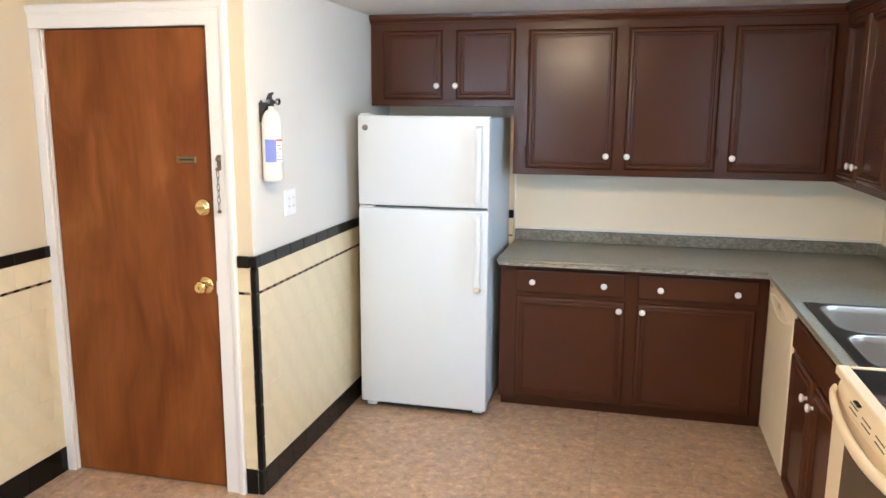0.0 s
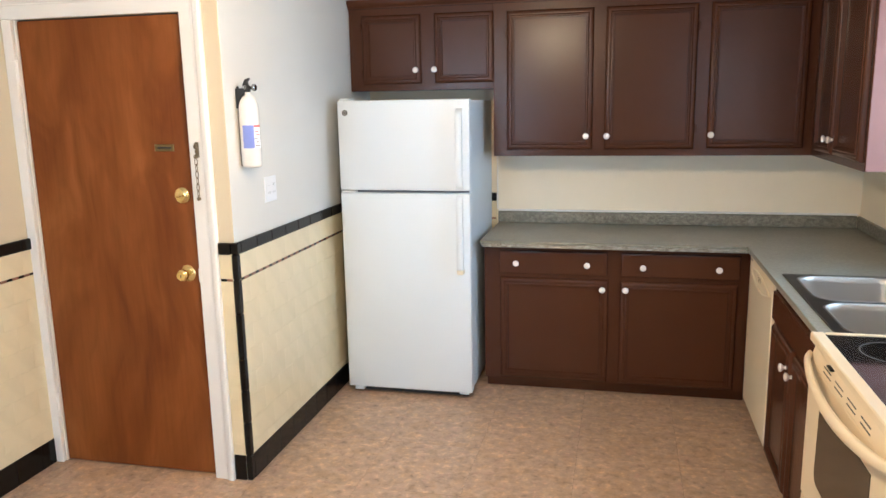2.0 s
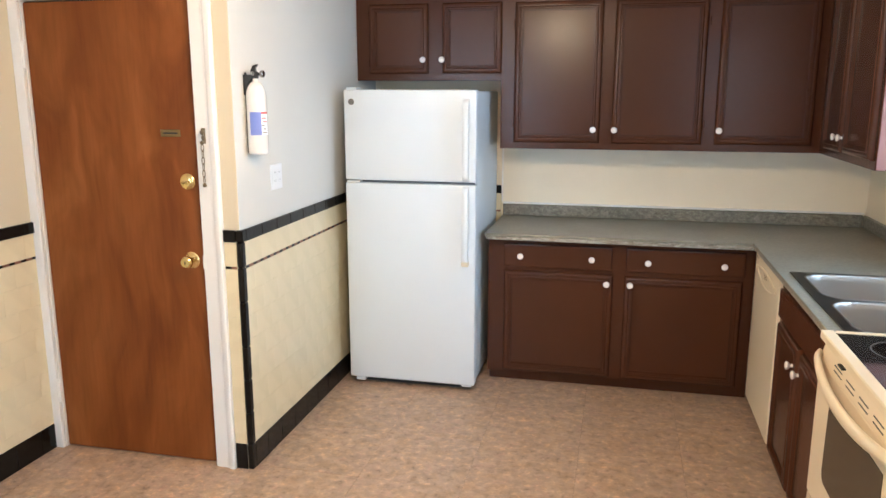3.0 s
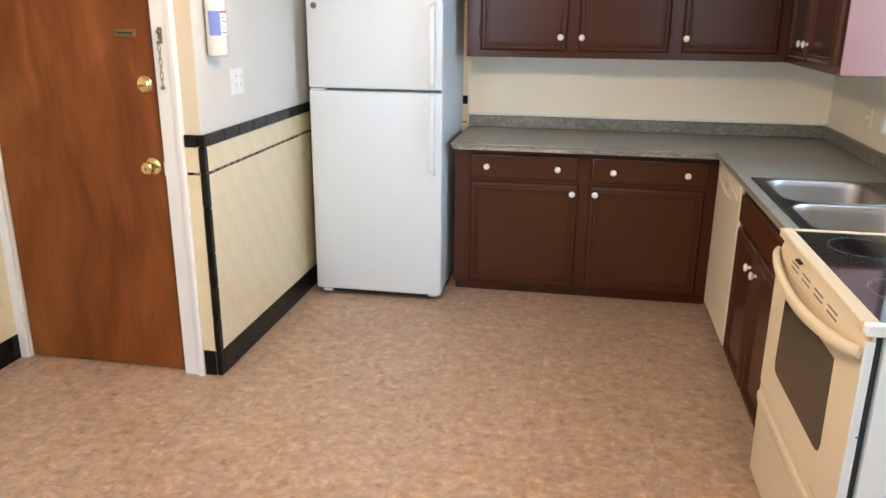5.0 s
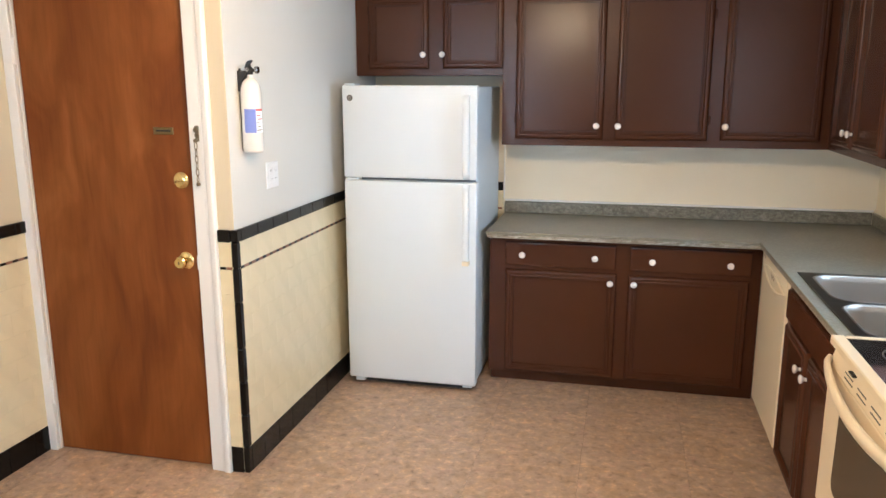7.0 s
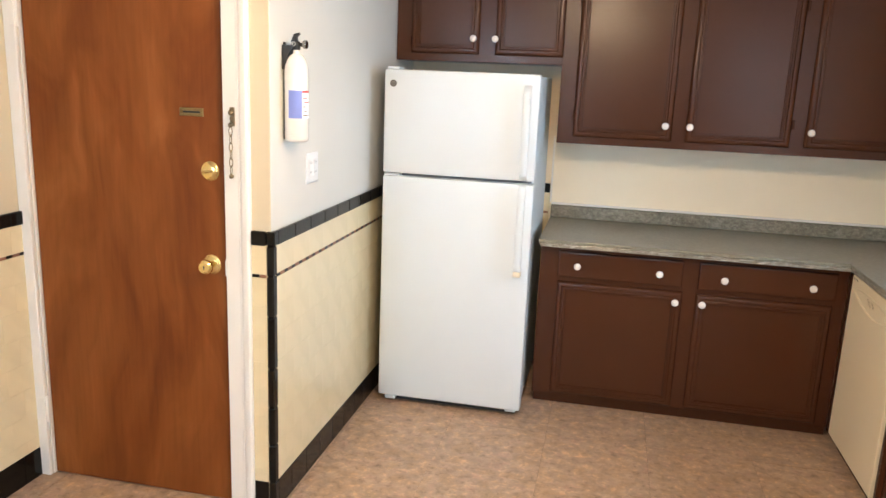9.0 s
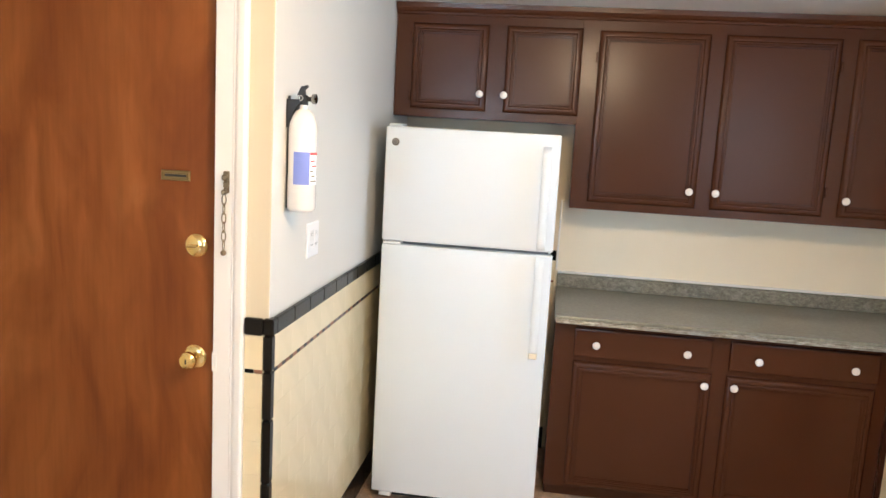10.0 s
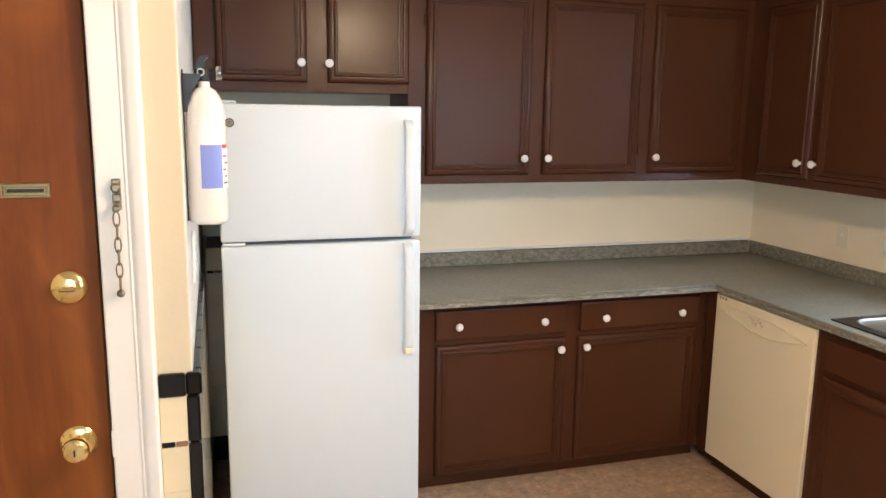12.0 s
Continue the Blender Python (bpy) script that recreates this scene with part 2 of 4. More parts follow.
# ---- mesh helpers ----
BASE = {}


def thing(name, base, label, category, group=""):
    ob = new(name)
    ob.location = base
    ob.empty_display_size = 0.05
    BASE[ob] = Vector(base)
    return tagged(ob, label, category, group)


def part(name, bm, material, parent=None, label="", kind="", smooth=None, category="", group=""):
    """Links a bmesh drawn in world metres as one mesh object under a thing or a part."""
    base = BASE.get(parent, Vector((0, 0, 0)))
    bmesh.ops.translate(bm, verts=bm.verts, vec=-base)
    bmesh.ops.recalc_face_normals(bm, faces=bm.faces)
    me = bpy.data.meshes.new(name)
    bm.to_mesh(me)
    bm.free()
    for mm in material if isinstance(material, (list, tuple)) else [material]:
        me.materials.append(mm)
    if smooth is not None:
        me.polygons.foreach_set("use_smooth", [True] * len(me.polygons))
        me.set_sharp_from_angle(angle=radians(smooth))
    ob = new(name, me)
    if parent:
        ob.parent = parent
        BASE[ob] = base
    return tagged(ob, label, category, group, kind)


def box(x0, x1, y0, y1, z0, z1, bevel=0.0, bm=None, seg=1):
    mine = bmesh.new()
    bmesh.ops.create_cube(mine, size=1)
    for v in mine.verts:
        v.co = ((x0 + x1) / 2 + v.co.x * (x1 - x0), (y0 + y1) / 2 + v.co.y * (y1 - y0), (z0 + z1) / 2 + v.co.z * (z1 - z0))
    if bevel:
        bmesh.ops.bevel(mine, geom=mine.edges[:], offset=bevel, segments=seg, affect="EDGES", profile=0.5)
    if bm is None:
        return mine
    join(bm, mine)
    return bm


def join(bm, other, mat=0):
    vs = [bm.verts.new(v.co) for v in other.verts]
    other.verts.index_update()
    for f in other.faces:
        nf = bm.faces.new([vs[v.index] for v in f.verts])
        nf.material_index = mat
    other.free()
    return bm


def lathe(profile, centre, axis, n=24, bm=None):
    """Spins (radius, along) pairs round an axis from a centre."""
    mine = bmesh.new()
    q = Vector((0, 0, 1)).rotation_difference(Vector(axis))
    c = Vector(centre)
    rings = []
    for r, d in profile:
        if r < 1e-6:
            rings.append([mine.verts.new(c + q @ Vector((0, 0, d)))])
        else:
            rings.append([mine.verts.new(c + q @ Vector((r * math.cos(2 * math.pi * k / n), r * math.sin(2 * math.pi * k / n), d))) for k in range(n)])
    for a, b in zip(rings, rings[1:]):
        for k in range(n):
            quad = [a[k % len(a)], a[(k + 1) % len(a)], b[(k + 1) % len(b)], b[k % len(b)]]
            quad = list(dict.fromkeys(quad))
            if len(quad) > 2:
                mine.faces.new(quad)
    if len(profile) == 4 and profile[0][1] == profile[-1][1] and profile[0][0] > profile[-1][0] > 0:
        for k in range(n):
            mine.faces.new([rings[-1][k], rings[-1][(k + 1) % n], rings[0][(k + 1) % n], rings[0][k]])
    else:
        for ring in (rings[0], rings[-1]):
            if len(ring) > 2:
                mine.faces.new(ring)
    if bm is None:
        return mine
    return join(bm, mine)


def tube(points, radius, n=10, flat=1.0, bm=None):
    """A rod along points; flat squashes it across z."""
    mine = bmesh.new()
    pts = [Vector(p) for p in points]
    rings = []
    for i, p in enumerate(pts):
        way = (pts[min(i + 1, len(pts) - 1)] - pts[max(i - 1, 0)]).normalized()
        side = way.cross(Vector((0, 0, 1)))
        side = side.normalized() if side.length > 1e-3 else Vector((1, 0, 0))
        up = side.cross(way).normalized()
        r = radius[i] if isinstance(radius, (list, tuple)) else radius
        rings.append([mine.verts.new(p + side * r * math.cos(2 * math.pi * k / n) + up * r * flat * math.sin(2 * math.pi * k / n)) for k in range(n)])
    for a, b in zip(rings, rings[1:]):
        for k in range(n):
            mine.faces.new([a[k], a[(k + 1) % n], b[(k + 1) % n], b[k]])
    mine.faces.new(rings[0])
    mine.faces.new(rings[-1])
    if bm is None:
        return mine
    return join(bm, mine)


def prism(outline, way, depth0, depth1):
    """An outline of (a, b) pairs pushed along an axis: way 'x' takes (y, z), 'y' takes (x, z), 'z' takes (x, y)."""
    bm = bmesh.new()
    put = {"x": lambda a, b, d: (d, a, b), "y": lambda a, b, d: (a, d, b), "z": lambda a, b, d: (a, b, d)}[way]
    lo = [bm.verts.new(put(a, b, depth0)) for a, b in outline]
    hi = [bm.verts.new(put(a, b, depth1)) for a, b in outline]
    n = len(outline)
    bm.faces.new(lo)
    bm.faces.new(hi)
    for k in range(n):
        bm.faces.new([lo[k], lo[(k + 1) % n], hi[(k + 1) % n], hi[k]])
    return bm


def rings_panel(u0, u1, v0, v1, steps, to_world, back=0.0):
    """A panel seen from the front: nested rectangles of (inset, height), mapped by to_world(u, v, height)."""
    bm = bmesh.new()
    loops = []
    for inset, h in [(0.0, back), *steps]:
        loops.append([bm.verts.new(to_world(u, v, h)) for u, v in ((u0 + inset, v0 + inset), (u1 - inset, v0 + inset), (u1 - inset, v1 - inset), (u0 + inset, v1 - inset))])
    for a, b in zip(loops, loops[1:]):
        for k in range(4):
            bm.faces.new([a[k], a[(k + 1) % 4], b[(k + 1) % 4], b[k]])
    bm.faces.new(loops[-1])
    bm.faces.new(loops[0])
    return bm


DOOR_STEPS = [(0.0, 0.0085), (0.0025, 0.0125), (0.006, 0.0155), (0.010, 0.0178), (0.014, 0.0190), (0.018, 0.0195), (0.0215, 0.0195), (0.0235, 0.0195), (0.0245, 0.0180), (0.0260, 0.0178), (0.0275, 0.0200), (0.0300, 0.0214), (0.0335, 0.0220), (0.0365, 0.0220), (0.0375, 0.0188), (0.0392, 0.0186), (0.0410, 0.0198), (0.0435, 0.0198), (0.0445, 0.0160), (0.0475, 0.0156), (0.0490, 0.0104), (0.053, 0.0104)]
DRAWER_STEPS = [(0.0, 0.013), (0.002, 0.017), (0.006, 0.0185), (0.010, 0.019), (0.012, 0.019), (0.014, 0.019)]


def south(y):
    return lambda u, v, h: (u, y - h, v)


def west(x):
    return lambda u, v, h: (x - h, u, v)


def knob(at, axis, parent):
    """Round white ceramic pull on a short metal stem."""
    k = part("knob", lathe([(0.0075, 0), (0.0085, 0.003), (0.006, 0.008), (0.008, 0.013), (0.0155, 0.018), (0.0175, 0.023), (0.016, 0.028), (0.009, 0.031), (0, 0.0318)], at, axis, 20), KNOB, parent, "round white ceramic pull", smooth=35)
    part("rosette", lathe([(0.0095, 0), (0.0095, 0.002), (0.007, 0.003), (0, 0.003)], at, axis, 14), CHROME, k, "thin metal rosette")
    return k


def leaf(name, parent, u0, u1, v0, v1, mapper, steps, knobs, axis):
    d = part(name, rings_panel(u0, u1, v0, v1, [(i, h * 1.2) for i, h in steps], mapper), BROWN, parent, smooth=36)
    for ku, kv in knobs:
        knob(mapper(ku, kv, 0.0232 if steps is DOOR_STEPS else 0.0228), axis, d)
    return d


# ---- the room ----
XL, XR, YB, YF, ZC = -1.03, 2.965, 1.905, -5.0, 2.268


def wall(name, bm, m):
    return part(name, bm, m, kind="structure")


wall("floor", box(XL - 0.12, XR + 0.12, YF - 0.12, YB + 0.12, -0.12, -0.004), SEAM)
wall("ceiling", box(XL - 0.12, XR + 0.12, YF - 0.12, YB + 0.12, ZC, ZC + 0.12), CEIL)
wall("wall_north", box(0.0, XR, YB, YB + 0.12, -0.004, ZC), BACKPAINT)
# entry alcove: wall with the door, its return beside the refrigerator, and the side wall
door_wall = bmesh.new()
box(-0.173, -0.0905, 0.0, 0.14, -0.004, ZC, 0.0, door_wall)
box(XL, -0.173, 0.0, 0.14, 2.06, ZC, 0.0, door_wall)
box(XL, -0.988, 0.0, 0.14, -0.004, 2.06, 0.0, door_wall)
wall("wall_entry", door_wall, WALL)
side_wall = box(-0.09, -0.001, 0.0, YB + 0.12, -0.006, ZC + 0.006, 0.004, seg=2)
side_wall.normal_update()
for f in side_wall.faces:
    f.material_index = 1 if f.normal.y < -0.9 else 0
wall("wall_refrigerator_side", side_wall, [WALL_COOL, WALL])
wall("wall_entry_end", box(XL - 0.12, -0.09, 1.3, 1.42, -0.004, ZC), WALL)
wall("wall_west", box(XL - 0.12, XL, YF - 0.12, 1.3, -0.004, ZC), WALL)
# window opening over the sink
WY0, WY1, WZ0, WZ1 = -0.37, 0.60, 1.165, 2.10
# made-up opening, out of view, for the east fill lamp
EY0, EY1, EZ0, EZ1 = -4.65, -2.45, 0.95, 2.12
ew = bmesh.new()
box(XR, XR + 0.14, EY1, WY0, -0.004, ZC, 0, ew)
box(XR, XR + 0.14, WY1, YB + 0.12, -0.004, ZC, 0, ew)
box(XR, XR + 0.14, WY0, WY1, -0.004, WZ0, 0, ew)
box(XR, XR + 0.14, WY0, WY1, WZ1, ZC, 0, ew)
box(XR, XR + 0.14, YF - 0.12, EY0, -0.004, ZC, 0, ew)
box(XR, XR + 0.14, EY0, EY1, -0.004, EZ0, 0, ew)
box(XR, XR + 0.14, EY0, EY1, EZ1, ZC, 0, ew)
wall("wall_east", ew, BACKPAINT)
# made-up opening, out of view, for the south fill lamp
SX0, SX1, SZ0, SZ1 = -0.92, 0.12, 0.90, 2.12
so = bmesh.new()
box(XL, SX0, YF - 0.12, YF, -0.004, ZC, 0, so)
box(SX1, XR, YF - 0.12, YF, -0.004, ZC, 0, so)
box(SX0, SX1, YF - 0.12, YF, -0.004, SZ0, 0, so)
box(SX0, SX1, YF - 0.12, YF, SZ1, ZC, 0, so)
wall("wall_south", so, WALL)


def sash_window(name, a0, a1, z0, z1, mapper, casing=0.085):
    """Double-hung window: mapper(a, out, z) with out positive into the room."""
    root = new(name)
    BASE[root] = Vector((0, 0, 0))
    tagged(root, "white painted double-hung window with clear panes", "window", kind="structure")

    def bx(a, b, o0, o1, c, d, bev=0.003):
        p, q = Vector(mapper(a, o0, c)), Vector(mapper(b, o1, d))
        return box(min(p.x, q.x), max(p.x, q.x), min(p.y, q.y), max(p.y, q.y), c, d, bev)

    for s0, s1 in ((a0 - casing, a0), (a1, a1 + casing)):
        part("window_frame", bx(s0, s1, 0.0, 0.02, z0, z1), TRIM, root)
    part("window_frame", bx(a0 - casing, a1 + casing, 0.0, 0.022, z1, z1 + casing), TRIM, root)
    part("window_sill", bx(a0 - casing - 0.05, a1 + casing + 0.05, -0.08, 0.055, z0 - 0.03, z0, 0.008), TRIM, root)
    part("apron", bx(a0 - casing, a1 + casing, 0.0, 0.016, z0 - 0.10, z0 - 0.03), TRIM, root)
    mid = (z0 + z1) / 2
    for c, d, o in ((z0, mid + 0.02, -0.055), (mid - 0.02, z1, -0.095)):
        for s0, s1, t0, t1 in ((a0, a0 + 0.045, c, d), (a1 - 0.045, a1, c, d), (a0 + 0.045, a1 - 0.045, c, c + 0.04), (a0 + 0.045, a1 - 0.045, d - 0.04, d)):
            part("sash_rail", bx(s0, s1, o - 0.03, o, t0, t1), TRIM, root)
        pane = part("pane", bx(a0 + 0.045, a1 - 0.045, o - 0.017, o - 0.013, c + 0.04, d - 0.04, 0), GLASS, root, "clear glass")
        pane.visible_shadow = False
    return root


sash_window("window_1", WY0, WY1, WZ0, WZ1, lambda a, o, z: (XR - o, a, z), 0.095)
# added window pair out of view, placed to suit the east fill lamp
sash_window("added_window_3", EY0, (EY0 + EY1) / 2 - 0.03, EZ0, EZ1, lambda a, o, z: (XR - o, a, z), 0.03)
sash_window("added_window_4", (EY0 + EY1) / 2 + 0.03, EY1, EZ0, EZ1, lambda a, o, z: (XR - o, a, z), 0.03)
wall("added_mullion_post", box(XR, XR + 0.14, (EY0 + EY1) / 2 - 0.0299, (EY0 + EY1) / 2 + 0.0299, EZ0, EZ1), TRIM)
# added window out of view, placed to suit the south fill lamp
sash_window("added_window_2", SX0, SX1, SZ0, SZ1, lambda a, o, z: (a, YF + o, z), 0.05)
wall("ground", box(-60, 60, -60, 60, -3.2, -3.0), painted("lawn", (0.07, 0.10, 0.04), 0.9, 0.3, 5))

# drywall panels over the counter, a little proud of the old tile, with their edge bead
wall("wall_panel_north", box(0.843, XR, YB - 0.012, YB, 0.99, 1.36), BACKPAINT)
wall("trim_panel_edge", box(0.833, 0.843, YB - 0.016, YB, 0.99, 1.36, 0.002), TRIM)
wall("trim_backsplash_bead", box(0.845, XR - 0.012, YB - 0.022, YB - 0.012, 0.977, 0.990, 0.003), TRIM)

# ---- entry door ----
DX0, DX1, DZ = -0.978, -0.173, 2.06
ed = new("door_1")
BASE[ed] = Vector((0, 0, 0))
tagged(ed, "closed reddish-brown veneer entry door in a white casing", "door", kind="structure")
part("door_leaf", box(DX0 + 0.003, DX1 - 0.0065, 0.016, 0.058, 0.006, DZ - 0.0065, 0.002), WOOD, ed)
jamb = bmesh.new()
box(DX0 - 0.010, DX0, 0.004, 0.14, 0, DZ + 0.01, 0.001, jamb)
part("door_jamb", jamb, TRIM, ed)


def casing_profile(w):
    return [(0, 0.0), (0, 0.011), (0.003, 0.0135), (w * 0.22, 0.0145), (w * 0.56, 0.0155), (w * 0.60, 0.018), (w * 0.64, 0.0175), (w * 0.70, 0.022), (w * 0.78, 0.026), (w * 0.93, 0.027), (w * 0.98, 0.025), (w, 0.022), (w, 0.0)]


cw = 0.098
cas = bmesh.new()
prof = casing_profile(cw)
lo = [cas.verts.new((DX1 + 0.001 + a, -h, 0.0)) for a, h in prof]
mi = [cas.verts.new((DX1 + 0.001 + a, -h, DZ - 0.001 + a)) for a, h in prof]
le = [cas.verts.new((XL + 0.0005, -h, DZ - 0.001 + a)) for a, h in prof]
for r0, r1 in ((lo, mi), (mi, le)):
    for k in range(len(prof) - 1):
        cas.faces.new([r0[k], r0[k + 1], r1[k + 1], r1[k]])
cas.faces.new(lo)
cas.faces.new(le)
part("door_casing", cas, TRIM, ed, smooth=25)
part("door_casing", box(XL + 0.0005, DX0 - 0.003, -0.016, 0.0, 0, DZ - 0.002, 0.003), TRIM, ed)
# dark strips that stand for the shade in the gaps round the leaf
part("gap_shade", box(DX1 - 0.0062, DX1 - 0.0002, 0.030, 0.060, 0.0, DZ - 0.001), DARK, ed, "dark gap beside the leaf")
part("gap_shade", box(DX0, DX1 - 0.0064, 0.030, 0.060, DZ - 0.0062, DZ - 0.001), DARK, ed, "dark gap above the leaf")
part("strike_plate", box(DX1 - 0.0002, DX1 + 0.014, -0.0165, -0.0150, 0.925, 0.985, 0.0005), TRIM, ed, "painted strike plate")
# hardware
for hz in (0.29, 1.833):
    hinge = part("hinge", lathe([(0.0065, -0.055), (0.0075, -0.053), (0.0075, 0.053), (0.0065, 0.055), (0, 0.058)], (DX0 - 0.001, -0.004, hz), (0, 0, 1), 12), TRIM, ed, "hinge painted over in white", smooth=40)
    part("hinge_leaf", box(DX0 - 0.026, DX0 - 0.001, -0.0175, 0.014, hz - 0.052, hz + 0.052, 0.002), TRIM, hinge)
kx = -0.243
part("latch_rose", lathe([(0.0375, 0), (0.0375, 0.003), (0.032, 0.008), (0.021, 0.010), (0.014, 0.014), (0, 0.014)], (kx, 0.016, 0.955), (0, -1, 0), 32), BRASS, ed, "round polished brass rose", smooth=30)
dk = part("door_knob", lathe([(0.011, 0.012), (0.011, 0.026), (0.018, 0.031), (0.0255, 0.038), (0.0275, 0.046), (0.0265, 0.054), (0.021, 0.060), (0.012, 0.0615), (0, 0.061)], (kx, 0.016, 0.955), (0, -1, 0), 32), BRASS, ed, "round polished brass knob with keyhole", smooth=30)
part("keyhole", box(kx - 0.0015, kx + 0.0015, -0.0470, -0.0450, 0.948, 0.962), DARK, dk)
db = part("deadbolt", lathe([(0.037, 0), (0.037, 0.004), (0.033, 0.010), (0.025, 0.014), (0.016, 0.016), (0, 0.016)], (kx + 0.003, 0.016, 1.300), (0, -1, 0), 32), BRASS, ed, "round polished brass deadbolt", smooth=30)
part("thumbturn", box(kx - 0.013, kx + 0.019, -0.013, -0.0002, 1.296, 1.304, 0.003), BRASS, db, "brass thumbturn")
mx0, mx1, mz0, mz1 = -0.352, -0.260, 1.490, 1.520
ms = part("mail_slot", rings_panel(mx0, mx1, mz0, mz1, [(0, 0.003), (0.002, 0.005), (0.0045, 0.005), (0.006, 0.0025), (0.0075, 0.0025), (0.0085, 0.0045), (0.0105, 0.0045), (0.0115, 0.001)], south(0.016)), OLD_BRASS, ed, "small aged brass viewer plate")
part("mail_slot_flap", box(mx0 + 0.0125, mx1 - 0.0125, 0.0125, 0.0147, mz0 + 0.0118, mz1 - 0.0118, 0.0005), DARK, ms, "dark slot")
# door chain on the casing
chain = thing("door_chain", (-0.133, -0.016, 1.29), "tarnished security chain hanging on the white door casing", "door chain")
part("keeper", box(-0.1405, -0.1235, -0.0195, -0.0162, 1.466, 1.530, 0.001), DARK_METAL, chain)
for z0, z1, w in ((1.518, 1.5285, 0.0075), (1.500, 1.5165, 0.0055), (1.4835, 1.4985, 0.0075), (1.468, 1.482, 0.0060)):
    part("keeper_channel", box(-0.132 - w, -0.132 + w, -0.0262, -0.0196, z0, z1, 0.002, seg=2), DARK_METAL, chain)
part("keeper_lobe", lathe([(0.010, 0), (0.010, 0.005), (0.006, 0.009), (0, 0.009)], (-0.132, -0.026, 1.512), (0, -1, 0), 14), DARK_METAL, chain)
part("keeper_slide", lathe([(0.008, 0), (0.008, 0.01), (0.005, 0.014), (0, 0.014)], (-0.133, -0.026, 1.470), (0, -1, 0), 14), DARK_METAL, chain)


def chain_link(z, turned):
    pts = []
    for k in range(13):
        a = 2 * math.pi * k / 12
        u, w = 0.0062 * math.cos(a), 0.0165 * math.sin(a)
        pts.append((-0.134 + (0 if turned else u), -0.030 + (u if turned else 0), z + w))
    bm = bmesh.new()
    n = 6
    rings = []
    for i, q in enumerate(pts[:-1]):
        a, b = Vector(pts[i - 1 if i else 11]), Vector(pts[i + 1])
        way = (b - a).normalized()
        side = Vector((0, 1, 0)) if not turned else Vector((1, 0, 0))
        up = side.cross(way).normalized()
        rings.append([bm.verts.new(Vector(q) + 0.0017 * (side * math.cos(2 * math.pi * j / n) + up * math.sin(2 * math.pi * j / n))) for j in range(n)])
    for i in range(12):
        r0, r1 = rings[i], rings[(i + 1) % 12]
        for j in range(n):
            bm.faces.new([r0[j], r0[(j + 1) % n], r1[(j + 1) % n], r1[j]])
    return bm


for i in range(6):
    part("chain_link", chain_link(1.448 - 0.0268 * i, i % 2 == 1), DARK_METAL, chain, smooth=60)
part("chain_end", lathe([(0.006, 0), (0.008, 0.004), (0.008, 0.012), (0.004, 0.016), (0, 0.016)], (-0.134, -0.022, 1.292), (0, -1, 0), 14), DARK_METAL, chain, "small round end stud")

# ---- refrigerator ----
FX0, FX1, FY, FZ, FS = 0.076, 0.814, 1.095, 1.688, 1.190
fr = thing("refrigerator", (0.445, 1.45, 0), "white top-freezer refrigerator between the tiled wall and grey counter", "refrigerator")
part("body", box(FX0 + 0.012, FX1 - 0.012, FY + 0.085, YB - 0.020, 0.035, FZ - 0.008, 0.006), WHITE_APP, fr)
part("gasket", box(FX0 + 0.022, FX1 - 0.020, FY + 0.066, FY + 0.0845, 0.09, FZ - 0.018), GASKET, fr, "grey door seal")
part("freezer_door", box(FX0, FX1, FY, FY + 0.066, FS + 0.008, FZ, 0.008, seg=3), WHITE_APP, fr, smooth=40)
part("fresh_food_door", box(FX0, FX1, FY, FY + 0.066, 0.042, FS - 0.008, 0.008, seg=3), WHITE_APP, fr, smooth=40)
# dark strip standing in for the shaded gap below the door
part("base_gap_strip", box(FX0 + 0.03, FX1 - 0.03, FY + 0.05, FY + 0.065, 0.008, 0.060, 0.002), DARK, fr)
for fx in (FX0 + 0.035, FX1 - 0.075):
    part("foot", box(fx, fx + 0.055, FY + 0.006, FY + 0.049, 0.020 if fx < 0.4 else 0.030, 0.0415, 0.003), WHITE_APP, fr)
part("hinge_cap", box(FX0 + 0.01, FX0 + 0.07, FY + 0.01, FY + 0.10, FZ, FZ + 0.012, 0.004), WHITE_APP, fr, "white top hinge cover")
for fx in (FX0 + 0.05, FX1 - 0.08):
    part("roller", lathe([(0.012, -0.01), (0.012, 0.01)], (fx, FY + 0.10, 0.012), (1, 0, 0), 12), DARK, fr)
part("middle_hinge", box(FX0 + 0.006, FX0 + 0.085, FY + 0.004, FY + 0.05, FS - 0.006, FS + 0.004, 0.002), PLASTIC, fr, "bright hinge plate")


def bar_handle(z0, z1):
    x = 0.762
    bm = bmesh.new()
    rows = []
    for i in range(25):
        s = i / 24
        z = z0 + (z1 - z0) * s
        out = 0.045 * min(1, (math.sin(math.pi * min(max(s, 0.0), 1.0)) * 5) ** 0.5) if 0 < s < 1 else 0.006
        w = 0.017
        rows.append([bm.verts.new((x + dx, FY - o, z)) for dx, o in ((-w, 0.0 if out < 0.02 else out - 0.022), (-w, out - 0.004 if out > 0.01 else out), (-w + 0.005, out), (w - 0.005, out), (w, out - 0.004 if out > 0.01 else out), (w, 0.0 if out < 0.02 else out - 0.022))])
    for a, b in zip(rows, rows[1:]):
        for k in range(6):
            bm.faces.new([a[k], a[(k + 1) % 6], b[(k + 1) % 6], b[k]])
    bm.faces.new(rows[0])
    bm.faces.new(rows[-1])
    return bm


